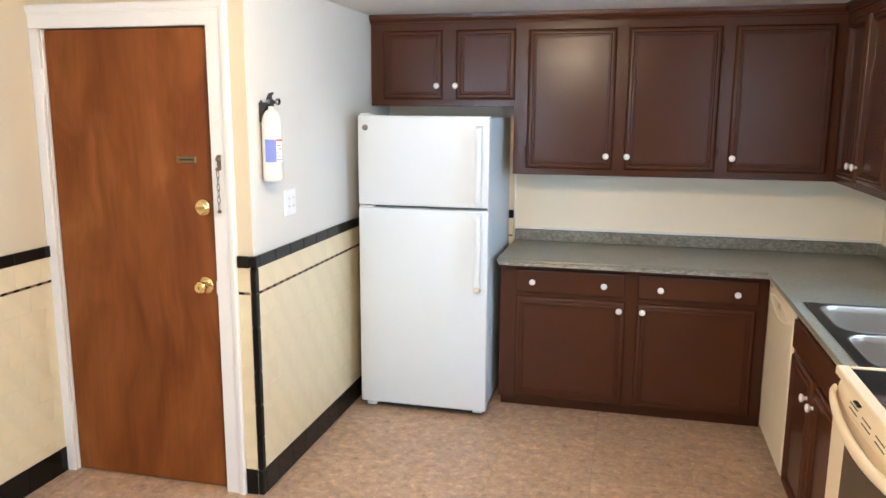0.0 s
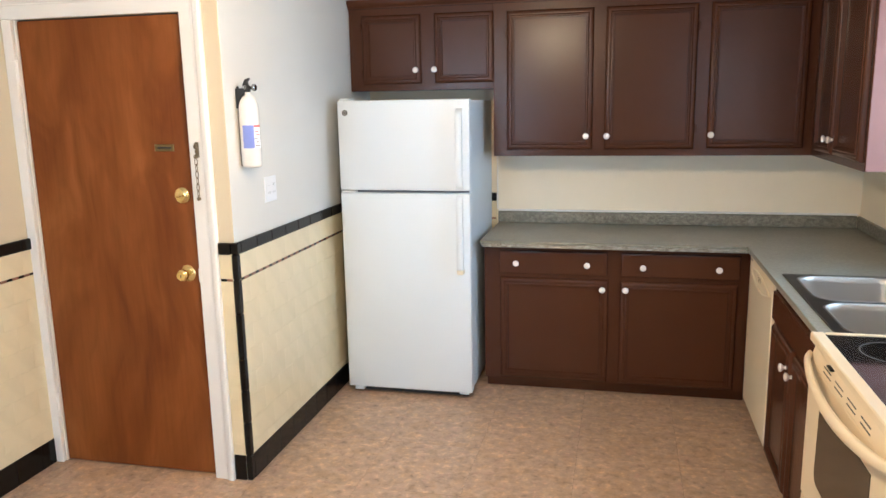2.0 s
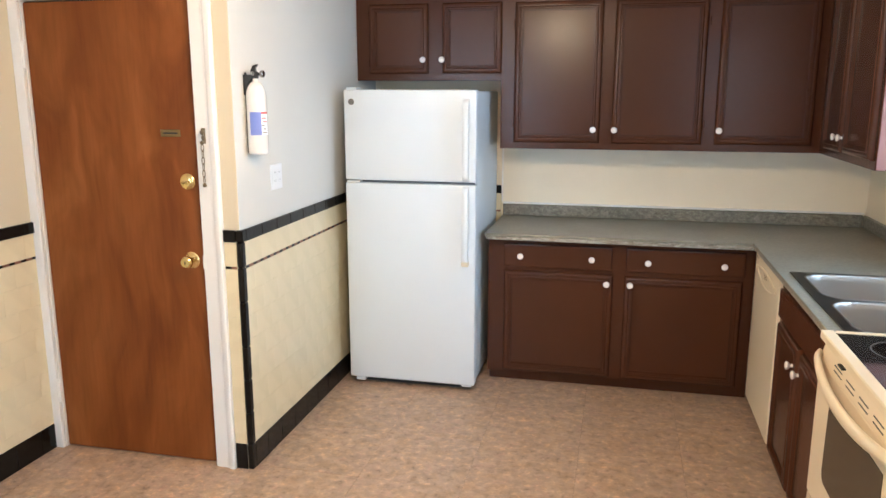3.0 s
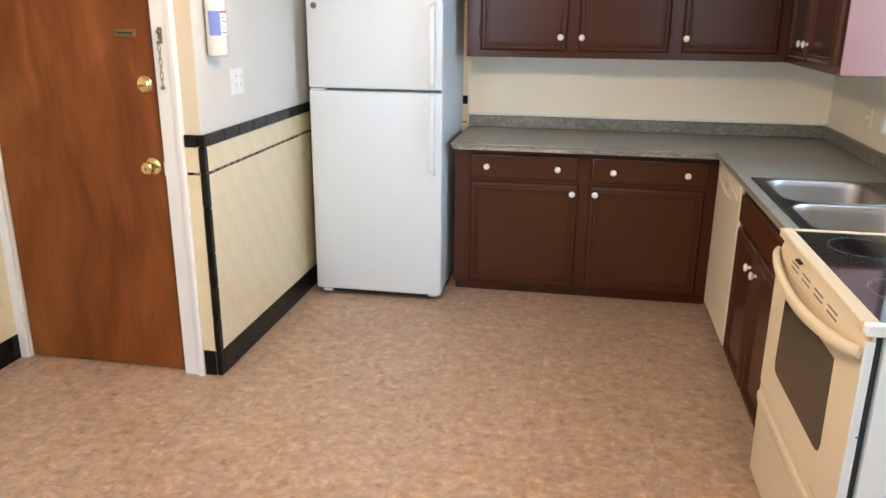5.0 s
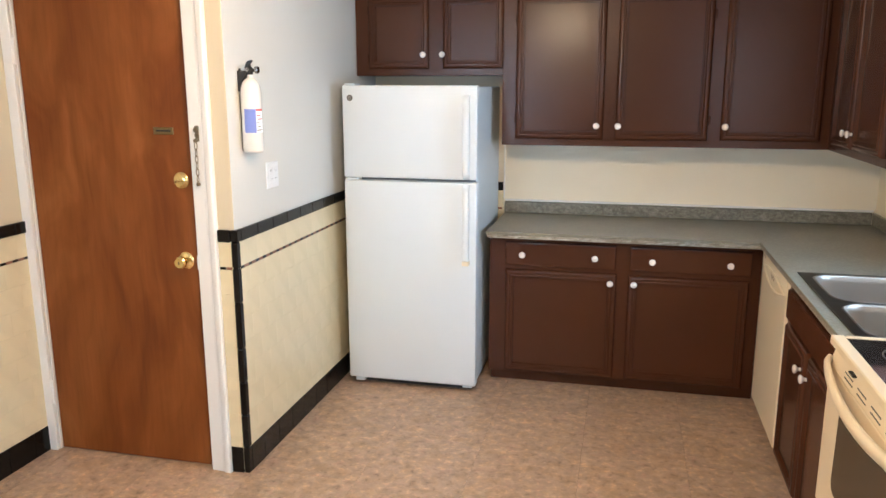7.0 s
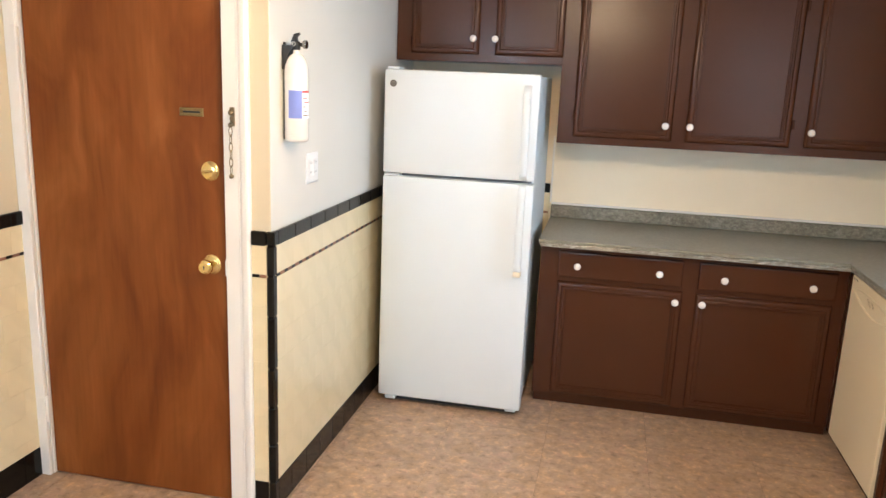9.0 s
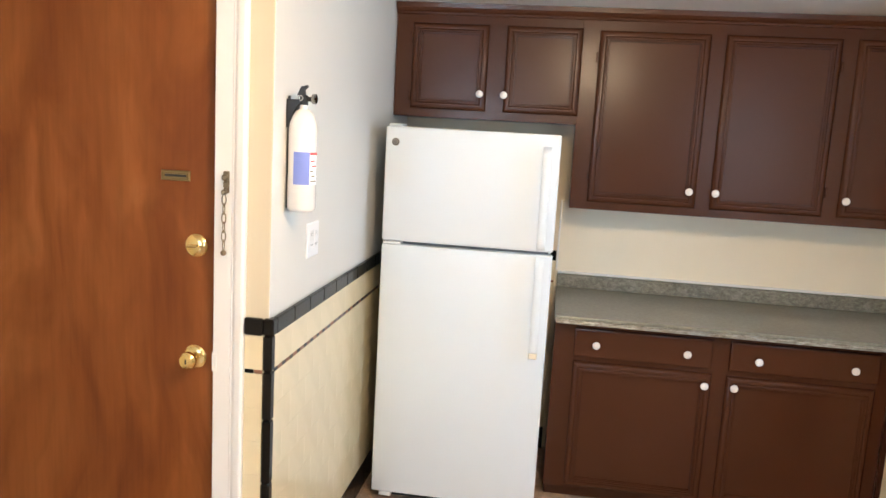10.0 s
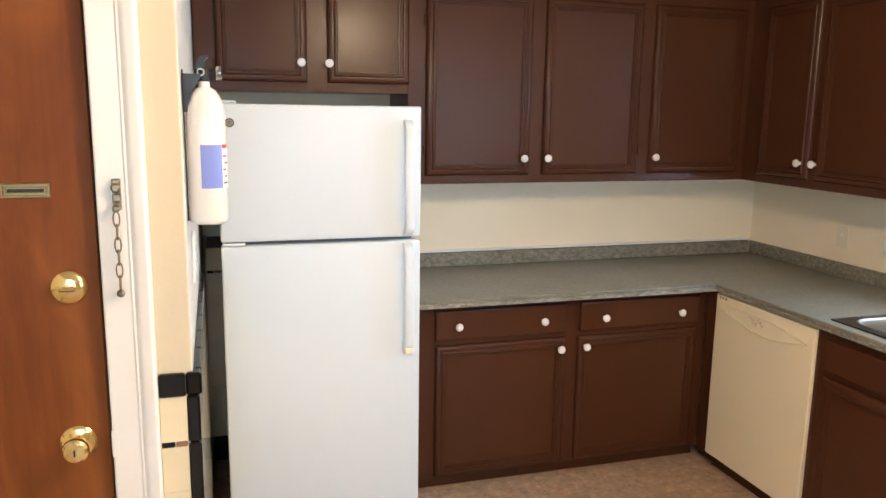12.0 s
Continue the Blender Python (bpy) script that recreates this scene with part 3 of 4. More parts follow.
part("freezer_handle", bar_handle(FS + 0.015, 1.638), WHITE_APP, fr, "long white bar handle", smooth=40)
part("handle_end", box(0.7442, 0.7798, FY - 0.043, FY - 0.0002, 0.741, 0.766, 0.003), IVORY, fr, "yellowed handle end cap")
part("fresh_food_handle", bar_handle(0.747, FS - 0.015), WHITE_APP, fr, "long white bar handle", smooth=40)
badge = part("badge", lathe([(0.0165, 0), (0.0165, 0.002), (0.013, 0.003), (0, 0.003)], (0.120, FY, 1.623), (0, -1, 0), 24), STEEL, fr, "round dark metal emblem")
part("badge_ring", lathe([(0.0145, 0.003), (0.0145, 0.0042), (0.0115, 0.0042), (0.0115, 0.003)], (0.120, FY, 1.623), (0, -1, 0), 24), DARK, badge)
for bz, bw in ((1.627, 0.006), (1.622, 0.008), (1.618, 0.005)):
    part("badge_mark", box(0.120 - bw, 0.120 + bw, FY - 0.0040, FY - 0.0031, bz - 0.0012, bz + 0.0012), DARK, badge)

# ---- upper cabinets ----
UY, UZ, UT = 1.545, 1.353, 2.222
us = thing("upper_cabinet", (0.44, 1.7, 1.742), "short brown painted two-door cabinet hung above the refrigerator", "cabinet", "brown kitchen cabinets")
part("body", box(0.004, 0.872, UY, YB - 0.003, 1.742, UT, 0.001), BROWN, us)
leaf("door", us, 0.085, 0.445, 1.780, 2.176, south(UY), DOOR_STEPS, [(0.418, 1.858)], (0, -1, 0))
leaf("door", us, 0.528, 0.880 - 0.004, 1.780, 2.176, south(UY), DOOR_STEPS, [(0.528 + 0.003 + 0.0, 1.858)], (0, -1, 0))
um = thing("upper_cabinet", (1.72, 1.7, UZ), "tall brown painted three-door wall cabinet over the grey counter", "cabinet", "brown kitchen cabinets")
part("body", box(0.8725, 2.598, UY, YB - 0.013, UZ, UT, 0.001), BROWN, um)
leaf("door", um, 0.951, 1.440, 1.390, 2.170, south(UY), DOOR_STEPS, [(1.404, 1.466)], (0, -1, 0))
leaf("door", um, 1.506, 1.992, 1.390, 2.170, south(UY), DOOR_STEPS, [(1.520, 1.466)], (0, -1, 0))
leaf("door", um, 2.058, 2.553, 1.393, 2.170, south(UY), DOOR_STEPS, [(2.077, 1.468)], (0, -1, 0))
RX = 2.600
ur = thing("upper_cabinet", (2.78, 1.05, UZ), "glossy brown two-door wall cabinet with brightly lit end beside the window", "cabinet", "brown kitchen cabinets")
part("body", box(RX, XR - 0.024, 0.595, UY - 0.001, UZ, UT, 0.001), BROWN, ur)
# thin sheet that carries the painted window light on the cabinet end
part("end_panel", box(RX + 0.004, XR - 0.052, 0.5915, 0.5948, UZ + 0.002, UT - 0.004, 0.0008), BROWN_LIT, ur, "brown end panel, window light put into its pinkish colour")
leaf("door", ur, 1.085, 1.420, 1.390, 2.170, west(RX), DOOR_STEPS, [(1.125, 1.464)], (-1, 0, 0))
leaf("door", ur, 0.625, 1.045, 1.390, 2.170, west(RX), DOOR_STEPS, [(1.035, 1.464)], (-1, 0, 0))
wall("wall_corner_filler", box(2.5985, XR - 0.014, UY + 0.0, YB - 0.013, UZ, UT), BROWN)
# crown moulding along both runs
cp = [(0.0, 2.215), (0.007, 2.217), (0.009, 2.226), (0.018, 2.233), (0.026, 2.246), (0.029, 2.2672), (0.0, 2.2672)]
cr = bmesh.new()
r0 = [cr.verts.new((0.002, UY - o, z)) for o, z in cp]
r1 = [cr.verts.new((RX - o, UY - o, z)) for o, z in cp]
r2 = [cr.verts.new((RX - o, 0.595 - o, z)) for o, z in cp]
r3 = [cr.verts.new((XR - 0.002, 0.595 - o, z)) for o, z in cp]
for a, b in ((r0, r1), (r1, r2), (r2, r3)):
    for k in range(len(cp)):
        cr.faces.new([a[k], a[(k + 1) % len(cp)], b[(k + 1) % len(cp)], b[k]])
cr.faces.new(r0)
cr.faces.new(r3)
part("trim_crown", cr, BROWN, kind="structure")
part("trim_crown_backing", box(0.002, RX + 0.001, UY + 0.001, YB - 0.013, UT + 0.001, ZC - 0.001), BROWN, kind="structure")

# hinge knuckles beside the cabinet doors
def knuckle(x, y, z, parent):
    part("hinge", lathe([(0.004, -0.022), (0.005, -0.02), (0.005, 0.02), (0.004, 0.022), (0, 0.024)], (x, y, z), (0, 0, 1), 10), BROWN, parent, "painted hinge knuckle", smooth=40)


for z in (1.50, 2.05):
    knuckle(0.944, UY - 0.008, z, um)
    knuckle(2.0, UY - 0.008, z, um)
for z in (1.84, 2.11):
    knuckle(0.0785, UY - 0.008, z, us)

# ---- lower cabinets ----
LY, LX, CT, CB = 1.322, 2.292, 0.905, 0.868
lb = thing("base_cabinet", (1.58, 1.6, 0), "brown base cabinet with two drawers over two doors", "cabinet", "brown kitchen cabinets")
part("body", box(0.850, LX - 0.001, LY, YB - 0.003, 0.066, CB - 0.001, 0.001), BROWN, lb)
part("toe_board", box(0.856, 2.300, 1.372, 1.39, 0.001, 0.0655, 0.002), BROWN, lb)
leaf("drawer", lb, 0.941, 1.544, 0.703, 0.835, south(LY), DRAWER_STEPS, [(1.038, 0.767), (1.434, 0.765)], (0, -1, 0))
leaf("drawer", lb, 1.620, 2.240, 0.703, 0.835, south(LY), DRAWER_STEPS, [(1.736, 0.761), (2.131, 0.761)], (0, -1, 0))
leaf("door", lb, 0.943, 1.553, 0.080, 0.680, south(LY), DOOR_STEPS, [(1.519, 0.630)], (0, -1, 0))
leaf("door", lb, 1.616, 2.233, 0.080, 0.676, south(LY), DOOR_STEPS, [(1.645, 0.632)], (0, -1, 0))

dw = thing("dishwasher", (2.6, 0.92, 0), "bisque dishwasher with leaf-shaped handle scoop under the grey counter", "dishwasher")
part("body", box(2.300, 2.90, 0.622, 1.235, 0.078, CB - 0.002), DARK, dw)
part("door", box(2.277, 2.2995, 0.620, 1.232, 0.076, 0.858, 0.004, seg=2), BISQUE, dw)


def dw_scoop():
    """A raised leaf-shaped rim round a shallow hollow."""
    pts = []
    y0, y1, zt = 0.650, 1.200, 0.805
    n = 24
    up, low = [], []
    for i in range(n + 1):
        s = i / n
        y = y0 + (y1 - y0) * s
        up.append((y, zt + 0.028 * math.sin(math.pi * s) - 0.022 * (1 - s)))
        low.append((y, zt - 0.050 * math.sin(math.pi * s) - 0.022 * (1 - s)))
    outline = up + low[::-1][1:-1]
    c = Vector((0, (y0 + y1) / 2, zt - 0.02))
    bm = bmesh.new()
    loops = []
    for k, x in ((1.0, 2.2770), (0.995, 2.2715), (0.975, 2.2695), (0.955, 2.2705), (0.925, 2.2766), (0.5, 2.2764), (0.2, 2.2764)):
        loops.append([bm.verts.new((x, c.y + (y - c.y) * k, c.z + (z - c.z) * k)) for y, z in outline])
    m = len(outline)
    for a, b in zip(loops, loops[1:]):
        for k in range(m):
            bm.faces.new([a[k], a[(k + 1) % m], b[(k + 1) % m], b[k]])
    bm.faces.new(loops[-1])
    return bm


part("handle_scoop", dw_scoop(), BISQUE, dw, smooth=50)
for i in range(3):
    part("indicator", lathe([(0.0050, 0), (0.0045, 0.001), (0, 0.001)], (2.277, 1.205 - 0.020 * i, 0.845), (-1, 0, 0), 10), BLACK, dw, "tiny black vent dot")
SCROLL = painted("emblem_tan", (0.42, 0.33, 0.21), 0.4)
for y, z, w, h in ((0.985, 0.800, 0.030, 0.007), (0.955, 0.792, 0.022, 0.006), (0.935, 0.800, 0.026, 0.006), (0.965, 0.783, 0.034, 0.005), (0.918, 0.788, 0.018, 0.006)):
    pts = [(2.2763, y + w * (k / 6 - 0.5), z + h * math.sin(k * math.pi / 3 + w * 90)) for k in range(7)]
    part("scroll_line", tube(pts, 0.0014, 5), SCROLL, dw, "worn tan embossed scroll line")
part("toe_panel", box(2.326, 2.340, 0.622, 1.235, 0.001, 0.0775, 0.001), BROWN, dw, "brown kick board")

sc = thing("base_cabinet", (2.6, 0.13, 0), "brown sink cabinet with two doors below a false drawer", "cabinet", "brown kitchen cabinets")
part("side_panel", box(LX, 2.94, 0.600, 0.6175, 0.052, CB - 0.001), BROWN, sc)
part("side_panel", box(LX, 2.94, -0.362, -0.345, 0.052, CB - 0.001), BROWN, sc)
part("face_frame", box(LX, LX + 0.019, -0.3445, 0.5995, 0.052, CB - 0.001, 0.001), BROWN, sc)
part("cabinet_floor", box(LX + 0.02, 2.94, -0.3445, 0.5995, 0.052, 0.07), BROWN_IN, sc)
part("toe_board", box(2.345, 2.36, -0.36, 0.617, 0.001, 0.0515, 0.001), BROWN, sc)
leaf("false_drawer", sc, -0.30, 0.56, 0.712, 0.838, west(LX), DRAWER_STEPS, [], (-1, 0, 0))
leaf("door", sc, 0.165, 0.560, 0.080, 0.688, west(LX), DOOR_STEPS, [(0.198, 0.610)], (-1, 0, 0))
leaf("door", sc, -0.300, 0.120, 0.080, 0.688, west(LX), DOOR_STEPS, [(0.090, 0.610)], (-1, 0, 0))
part("corner_post", box(2.2925, 2.34, 1.2355, LY - 0.0, 0.052, CB - 0.001), BROWN, lb)
part("toe_corner", box(2.3445, 2.36, 1.2355, 1.3715, 0.001, 0.0515), BROWN, lb)

# counter: one L-shaped top with a stepped front edge, cut out for the sink
CY, CX = 1.216, 2.257
SK = (2.305, 2.868, -0.352, 0.578)
cut = (2.325, 2.79, -0.325, 0.558)
ctop = thing("countertop", (1.9, 1.6, CB), "grey-green flecked laminate countertop with stepped edge and low backsplash", "countertop")


def grid_solid(xs_, ys_, inside, z0, z1, bevel):
    """One solid made of the cells of a grid that lie inside, with its sharp edges rounded."""
    bm = bmesh.new()
    vs = {}

    def v(i, k, z):
        return vs.setdefault((i, k, z), bm.verts.new((xs_[i], ys_[k], z)) if (i, k, z) not in vs else None)

    cells = {(i, k) for i in range(len(xs_) - 1) for k in range(len(ys_) - 1) if inside((xs_[i] + xs_[i + 1]) / 2, (ys_[k] + ys_[k + 1]) / 2)}
    for i, k in cells:
        for z in (z0, z1):
            bm.faces.new([v(i, k, z), v(i + 1, k, z), v(i + 1, k + 1, z), v(i, k + 1, z)])
        for (di, dk), (a, b) in (((-1, 0), ((i, k), (i, k + 1))), ((1, 0), ((i + 1, k), (i + 1, k + 1))), ((0, -1), ((i, k), (i + 1, k))), ((0, 1), ((i, k + 1), (i + 1, k + 1)))):
            if (i + di, k + dk) not in cells:
                bm.faces.new([v(*a, z0), v(*b, z0), v(*b, z1), v(*a, z1)])
    bmesh.ops.recalc_face_normals(bm, faces=bm.faces)
    bmesh.ops.bevel(bm, geom=[e for e in bm.edges if e.calc_face_angle(0) > 0.8], offset=bevel, segments=2, affect="EDGES", profile=0.5)
    return bm


T1 = CB + 0.021
for nm, lo_z, hi_z, o in (("edge_step", CB, CB + 0.0105, 0.008), ("edge_step", CB + 0.0108, T1 - 0.001, 0.003), ("worktop", T1 + 0.0003, CT, 0.0)):
    gx = [0.843 + o, CX + o, cut[0], cut[1], XR - 0.0005]
    gy = [-0.371, cut[2], cut[3], CY + o, YB - 0.0125]
    part(nm, grid_solid(gx, gy, lambda x, y: (y > CY + 0.01 or x > CX + 0.01) and not (cut[0] < x < cut[1] and cut[2] < y < cut[3]), lo_z, hi_z, 0.004), COUNTER_EDGE_LIT if nm == "edge_step" else COUNTER, ctop)
part("backsplash", box(0.845, XR - 0.0205, YB - 0.030, YB - 0.0125, CT + 0.0003, 0.976, 0.003), SPLASH, ctop)
part("backsplash", box(XR - 0.020, XR - 0.001, -0.371, YB - 0.0305, CT + 0.0003, 0.976, 0.003), SPLASH, ctop)

# ---- sink and tap ----
sink = thing("kitchen_sink", (2.58, 0.11, CB), "double-bowl stainless steel sink with black rim in the grey counter", "sink")
B1, B2 = (2.345, 2.745, 0.125, 0.540), (2.345, 2.745, -0.312, 0.090)


def rounded(x0, x1, y0, y1, r, n=6):
    out = []
    for cx, cy, a0 in ((x1 - r, y1 - r, 0), (x0 + r, y1 - r, 90), (x0 + r, y0 + r, 180), (x1 - r, y0 + r, 270)):
        for k in range(n + 1):
            a = radians(a0 + 90 * k / n)
            out.append((cx + r * math.cos(a), cy + r * math.sin(a)))
    return out


def deck():
    """The flat deck round two rounded holes, as strips from hole to outer edge."""
    bm = bmesh.new()
    x0, x1, y0, y1 = SK
    mid = (B1[2] + B2[3]) / 2
    for b, ya, yb in ((B1, mid, y1), (B2, y0, mid)):
        hole = rounded(*b, 0.085)
        inner = [bm.verts.new((x, y, CT + 0.006)) for x, y in hole]
        outer = []
        for i in range(len(hole)):
            q = i // 7
            t = (i % 7) / 6
            ends = [((x1, b[3]), (x1, yb), (b[1], yb)), ((b[0], yb), (x0, yb), (x0, b[3])), ((x0, b[2]), (x0, ya), (b[0], ya)), ((b[1], ya), (x1, ya), (x1, b[2]))][q]
            p0, p1, p2 = (Vector(e) for e in ends)
            p = p0.lerp(p1, t * 2) if t < 0.5 else p1.lerp(p2, t * 2 - 1)
            outer.append(bm.verts.new((p.x, p.y, CT + 0.0055)))
        n = len(hole)
        for k in range(n):
            bm.faces.new([inner[k], inner[(k + 1) % n], outer[(k + 1) % n], outer[k]])
    edge = [(x0, y0), (x1, y0), (x1, y1), (x0, y1)]
    hi = [bm.verts.new((x, y, CT + 0.0055)) for x, y in edge]
    lo = [bm.verts.new((x, y, CT + 0.0002)) for x, y in edge]
    for k in range(4):
        bm.faces.new([hi[k], hi[(k + 1) % 4], lo[(k + 1) % 4], lo[k]])
    return bm


part("deck", deck(), STEEL_DECK, sink, "glossy black sink rim")


def bowl(b, depth=0.17):
    bm = bmesh.new()
    loops = []
    for inset, z in ((-0.006, CT + 0.0062), (-0.003, CT + 0.0085), (0.001, CT + 0.008), (0.006, CT + 0.001), (0.010, CT - 0.02), (0.018, CT - depth + 0.03), (0.028, CT - depth + 0.008), (0.05, CT - depth)):
        loops.append([bm.verts.new((x, y, z)) for x, y in rounded(b[0] + inset, b[1] - inset, b[2] + inset, b[3] - inset, 0.085 - min(inset, 0.02) * 0.4)])
    for a, c in zip(loops, loops[1:]):
        for k in range(len(a)):
            bm.faces.new([a[k], a[(k + 1) % len(a)], c[(k + 1) % len(a)], c[k]])
    bm.faces.new(loops[-1])
    return bm


for b in (B1, B2):
    bo = part("bowl", bowl(b), STEEL, sink, "brushed steel bowl with a bright rolled rim", smooth=60)
    part("drain", lathe([(0.042, 0), (0.042, 0.003), (0.035, 0.004), (0.03, 0.001), (0, 0.001)], ((b[0] + b[1]) / 2, (b[2] + b[3]) / 2, CT - 0.1698), (0, 0, 1), 20), CHROME, bo)
tap = thing("kitchen_tap", (2.835, 0.07, CT + 0.006), "chrome single-lever tap standing on the black sink rim", "tap")
part("base_plate", prism(rounded(2.803, 2.862, -0.055, 0.195, 0.028), "z", CT + 0.0058, CT + 0.018), CHROME, tap, smooth=30)
part("tap_body", lathe([(0.027, 0), (0.025, 0.02), (0.023, 0.055), (0.025, 0.075), (0.022, 0.090), (0.012, 0.100), (0, 0.102)], (2.835, 0.07, CT + 0.016), (0, 0, 1), 24), CHROME, tap, smooth=30)
part("spout", tube([(2.830, 0.07, 0.965), (2.785, 0.060, 0.990), (2.73, 0.047, 1.012), (2.690, 0.037, 1.026), (2.668, 0.032, 1.022), (2.662, 0.030, 1.004)], [0.019, 0.017, 0.014, 0.013, 0.014, 0.013], 14), CHROME, tap, smooth=50)
part("lever", tube([(2.836, 0.07, 1.018), (2.815, 0.078, 1.028), (2.782, 0.090, 1.034), (2.766, 0.096, 1.035)], [0.015, 0.013, 0.010, 0.007], 10, 0.5), CHROME, tap, smooth=50)
spray = thing("dish_sprayer", (2.835, -0.17, CT + 0.006), "small dark sprayer head in its chrome collar on the sink deck", "sprayer")
part("collar", lathe([(0.022, 0), (0.022, 0.006), (0.015, 0.012), (0, 0.012)], (2.835, -0.17, CT + 0.0058), (0, 0, 1), 20), CHROME, spray, smooth=30)
part("sprayer_head", lathe([(0.012, 0.010), (0.013, 0.04), (0.018, 0.055), (0.018, 0.065), (0, 0.067)], (2.835, -0.17, CT + 0.0058), (0, 0, 1), 20), BLACK, spray, smooth=30)

# ---- range ----
GY0, GY1, GX, GT = -1.206, -0.376, 2.204, 0.936
rg = thing("electric_range", (2.56, (GY0 + GY1) / 2, 0), "bisque and white electric range with black glass cooktop", "range")
part("body", box(2.2515, 2.90, GY0 + 0.004, GY1 - 0.004, 0.03, 0.905, 0.003), ENAMEL, rg, "white enamel body with an embossed side panel")
part("side_emboss", rings_panel(2.325, 2.83, 0.12, 0.838, [(0, 0.0012), (0.003, 0.0022), (0.007, 0.0022), (0.010, 0.0008), (0.012, 0.0008)], south(GY0 + 0.004)), ENAMEL, rg, "pressed rectangle in the side")
# dark filler that paints the shade between oven door and body
part("door_gap_shade", box(2.2325, 2.2510, GY0 + 0.020, GY1 - 0.020, 0.04, 0.902), DARK, rg, "dark gap behind the door")
frame_top = bmesh.new()
for a in ((GX, GX + 0.040, GY0 + 0.0282, GY1), (2.86, 2.905, GY0 + 0.0282, GY1), (GX + 0.0402, 2.8598, GY1 - 0.022, GY1)):
    box(*a, 0.907, GT, 0.004, frame_top)
part("cooktop_frame", frame_top, BISQUE_RANGE, rg)
part("cooktop_end_rail", box(GX + 0.002, 2.905, GY0, GY0 + 0.028, 0.907, GT, 0.004), ENAMEL, rg, "white rolled end of the cooktop frame")
ck = part("cooktop_glass", box(GX + 0.038, 2.862, GY0 + 0.026, GY1 - 0.020, 0.92, GT - 0.003), COOKGLASS, rg, "black ceramic glass")
for bx_, by_, br_ in ((2.405, -0.555, 0.105), (2.395, -0.945, 0.105), (2.70, -0.555, 0.085), (2.70, -0.945, 0.090)):
    part("burner", lathe([(br_ * 0.86, 0), (br_ * 0.86, 0.0004), (0, 0.0004)], (bx_, by_, GT - 0.0031), (0, 0, 1), 48), BURNER, ck, "darker burner disc")
    part("burner_ring", lathe([(br_, 0), (br_, 0.0006), (br_ - 0.005, 0.0006), (br_ - 0.005, 0)], (bx_, by_, GT - 0.0031), (0, 0, 1), 48), RING, ck, "thin printed grey ring")
part("backguard", box(2.862, 2.925, GY0, GY1, GT + 0.0, GT + 0.18, 0.01, seg=2), BISQUE_RANGE, rg, "control panel at the back")
part("oven_door", box(2.208, 2.2315, GY0 + 0.006, GY1 - 0.006, 0.388, 0.841, 0.004, seg=2), BISQUE_RANGE, rg)
part("oven_door_edge", box(2.2095, 2.2310, GY0 + 0.0015, GY0 + 0.0055, 0.392, 0.895, 0.001), ENAMEL, rg, "white folded edge of the oven door")
gl = [(-0.545, 0.775), (-0.535, 0.530), (-0.545, 0.508), (-0.565, 0.500), (-1.010, 0.500), (-1.032, 0.508), (-1.042, 0.530), (-1.035, 0.775)]
for x in (2.2140, 2.2220):
    part("edge_rib", box(x, x + 0.0028, GY0 - 0.0005, GY0 + 0.0013, 0.402, 0.884, 0.0006), ENAMEL, rg, "raised rib on the white door edge")
part("screw", lathe([(0.0035, 0), (0.0030, 0.0008), (0, 0.0008)], (2.276, GY0 - 0.0001, 0.927), (0, -1, 0), 10), DARK, rg, "tiny dark screw in the rail")
part("screw", lathe([(0.0030, 0), (0.0026, 0.0008), (0, 0.0008)], (2.2275, GY0 + 0.0013, 0.652), (0, -1, 0), 10), DARK, rg, "tiny dark screw in the door edge")
part("oven_window", prism(gl, "x", 2.2062, 2.209), OVENGLASS, rg, "smoky brown oven window")
part("vent_panel", prism([(2.2085, 0.8415), (2.2085, 0.848), (2.225, 0.906), (2.2315, 0.906), (2.2315, 0.8415)], "y", GY0 + 0.006, GY1 - 0.006), BISQUE_RANGE, rg, "sloped vent strip")
for i in range(4):
    for j in (0, 1):
        y = -0.525 - 0.1255 * i - 0.010 * (1 - j)
        z = 0.8565 + 0.0125 * j
        x = 2.2085 + 0.2845 * (z - 0.848)
        slot = prism([(x - 0.0006, z), (x + 0.0004, z + 0.0036), (x + 0.0030, z + 0.0030), (x + 0.0020, z - 0.0006)], "y", y - 0.082, y)
        part("vent_slot", slot, BLACK, rg)
part("latch_tab", box(2.208, 2.224, -0.618, -0.574, 0.8865, 0.8925, 0.001), BLACK, rg, "black oven lock tab")
hp, hr = [], []
for i in range(33):
    s = i / 32
    y = GY1 - 0.012 - (GY1 - GY0 - 0.024) * s
    bulge = math.sin(math.pi * s) ** 0.55 if 0 < s < 1 else 0
    hp.append((2.205 - 0.043 * bulge, y, 0.862 - 0.030 * math.sin(math.pi * s)))
    hr.append(0.009 + 0.003 * bulge)
part("oven_handle", tube(hp, hr, 14, 1.7), BISQUE_RANGE, rg, "wide curved bisque handle", smooth=60)
part("drawer_front", prism([(2.2315, 0.045), (2.216, 0.045), (2.212, 0.30), (2.205, 0.325), (2.205, 0.345), (2.211, 0.355), (2.211, 0.378), (2.2315, 0.378)], "y", GY0 + 0.004, GY1 - 0.006), BISQUE_RANGE, rg, "bisque storage drawer with a grip ledge")
part("drawer_edge", box(2.213, 2.2320, GY0 + 0.0005, GY0 + 0.0035, 0.05, 0.372, 0.001), ENAMEL, rg, "white edge of the drawer")
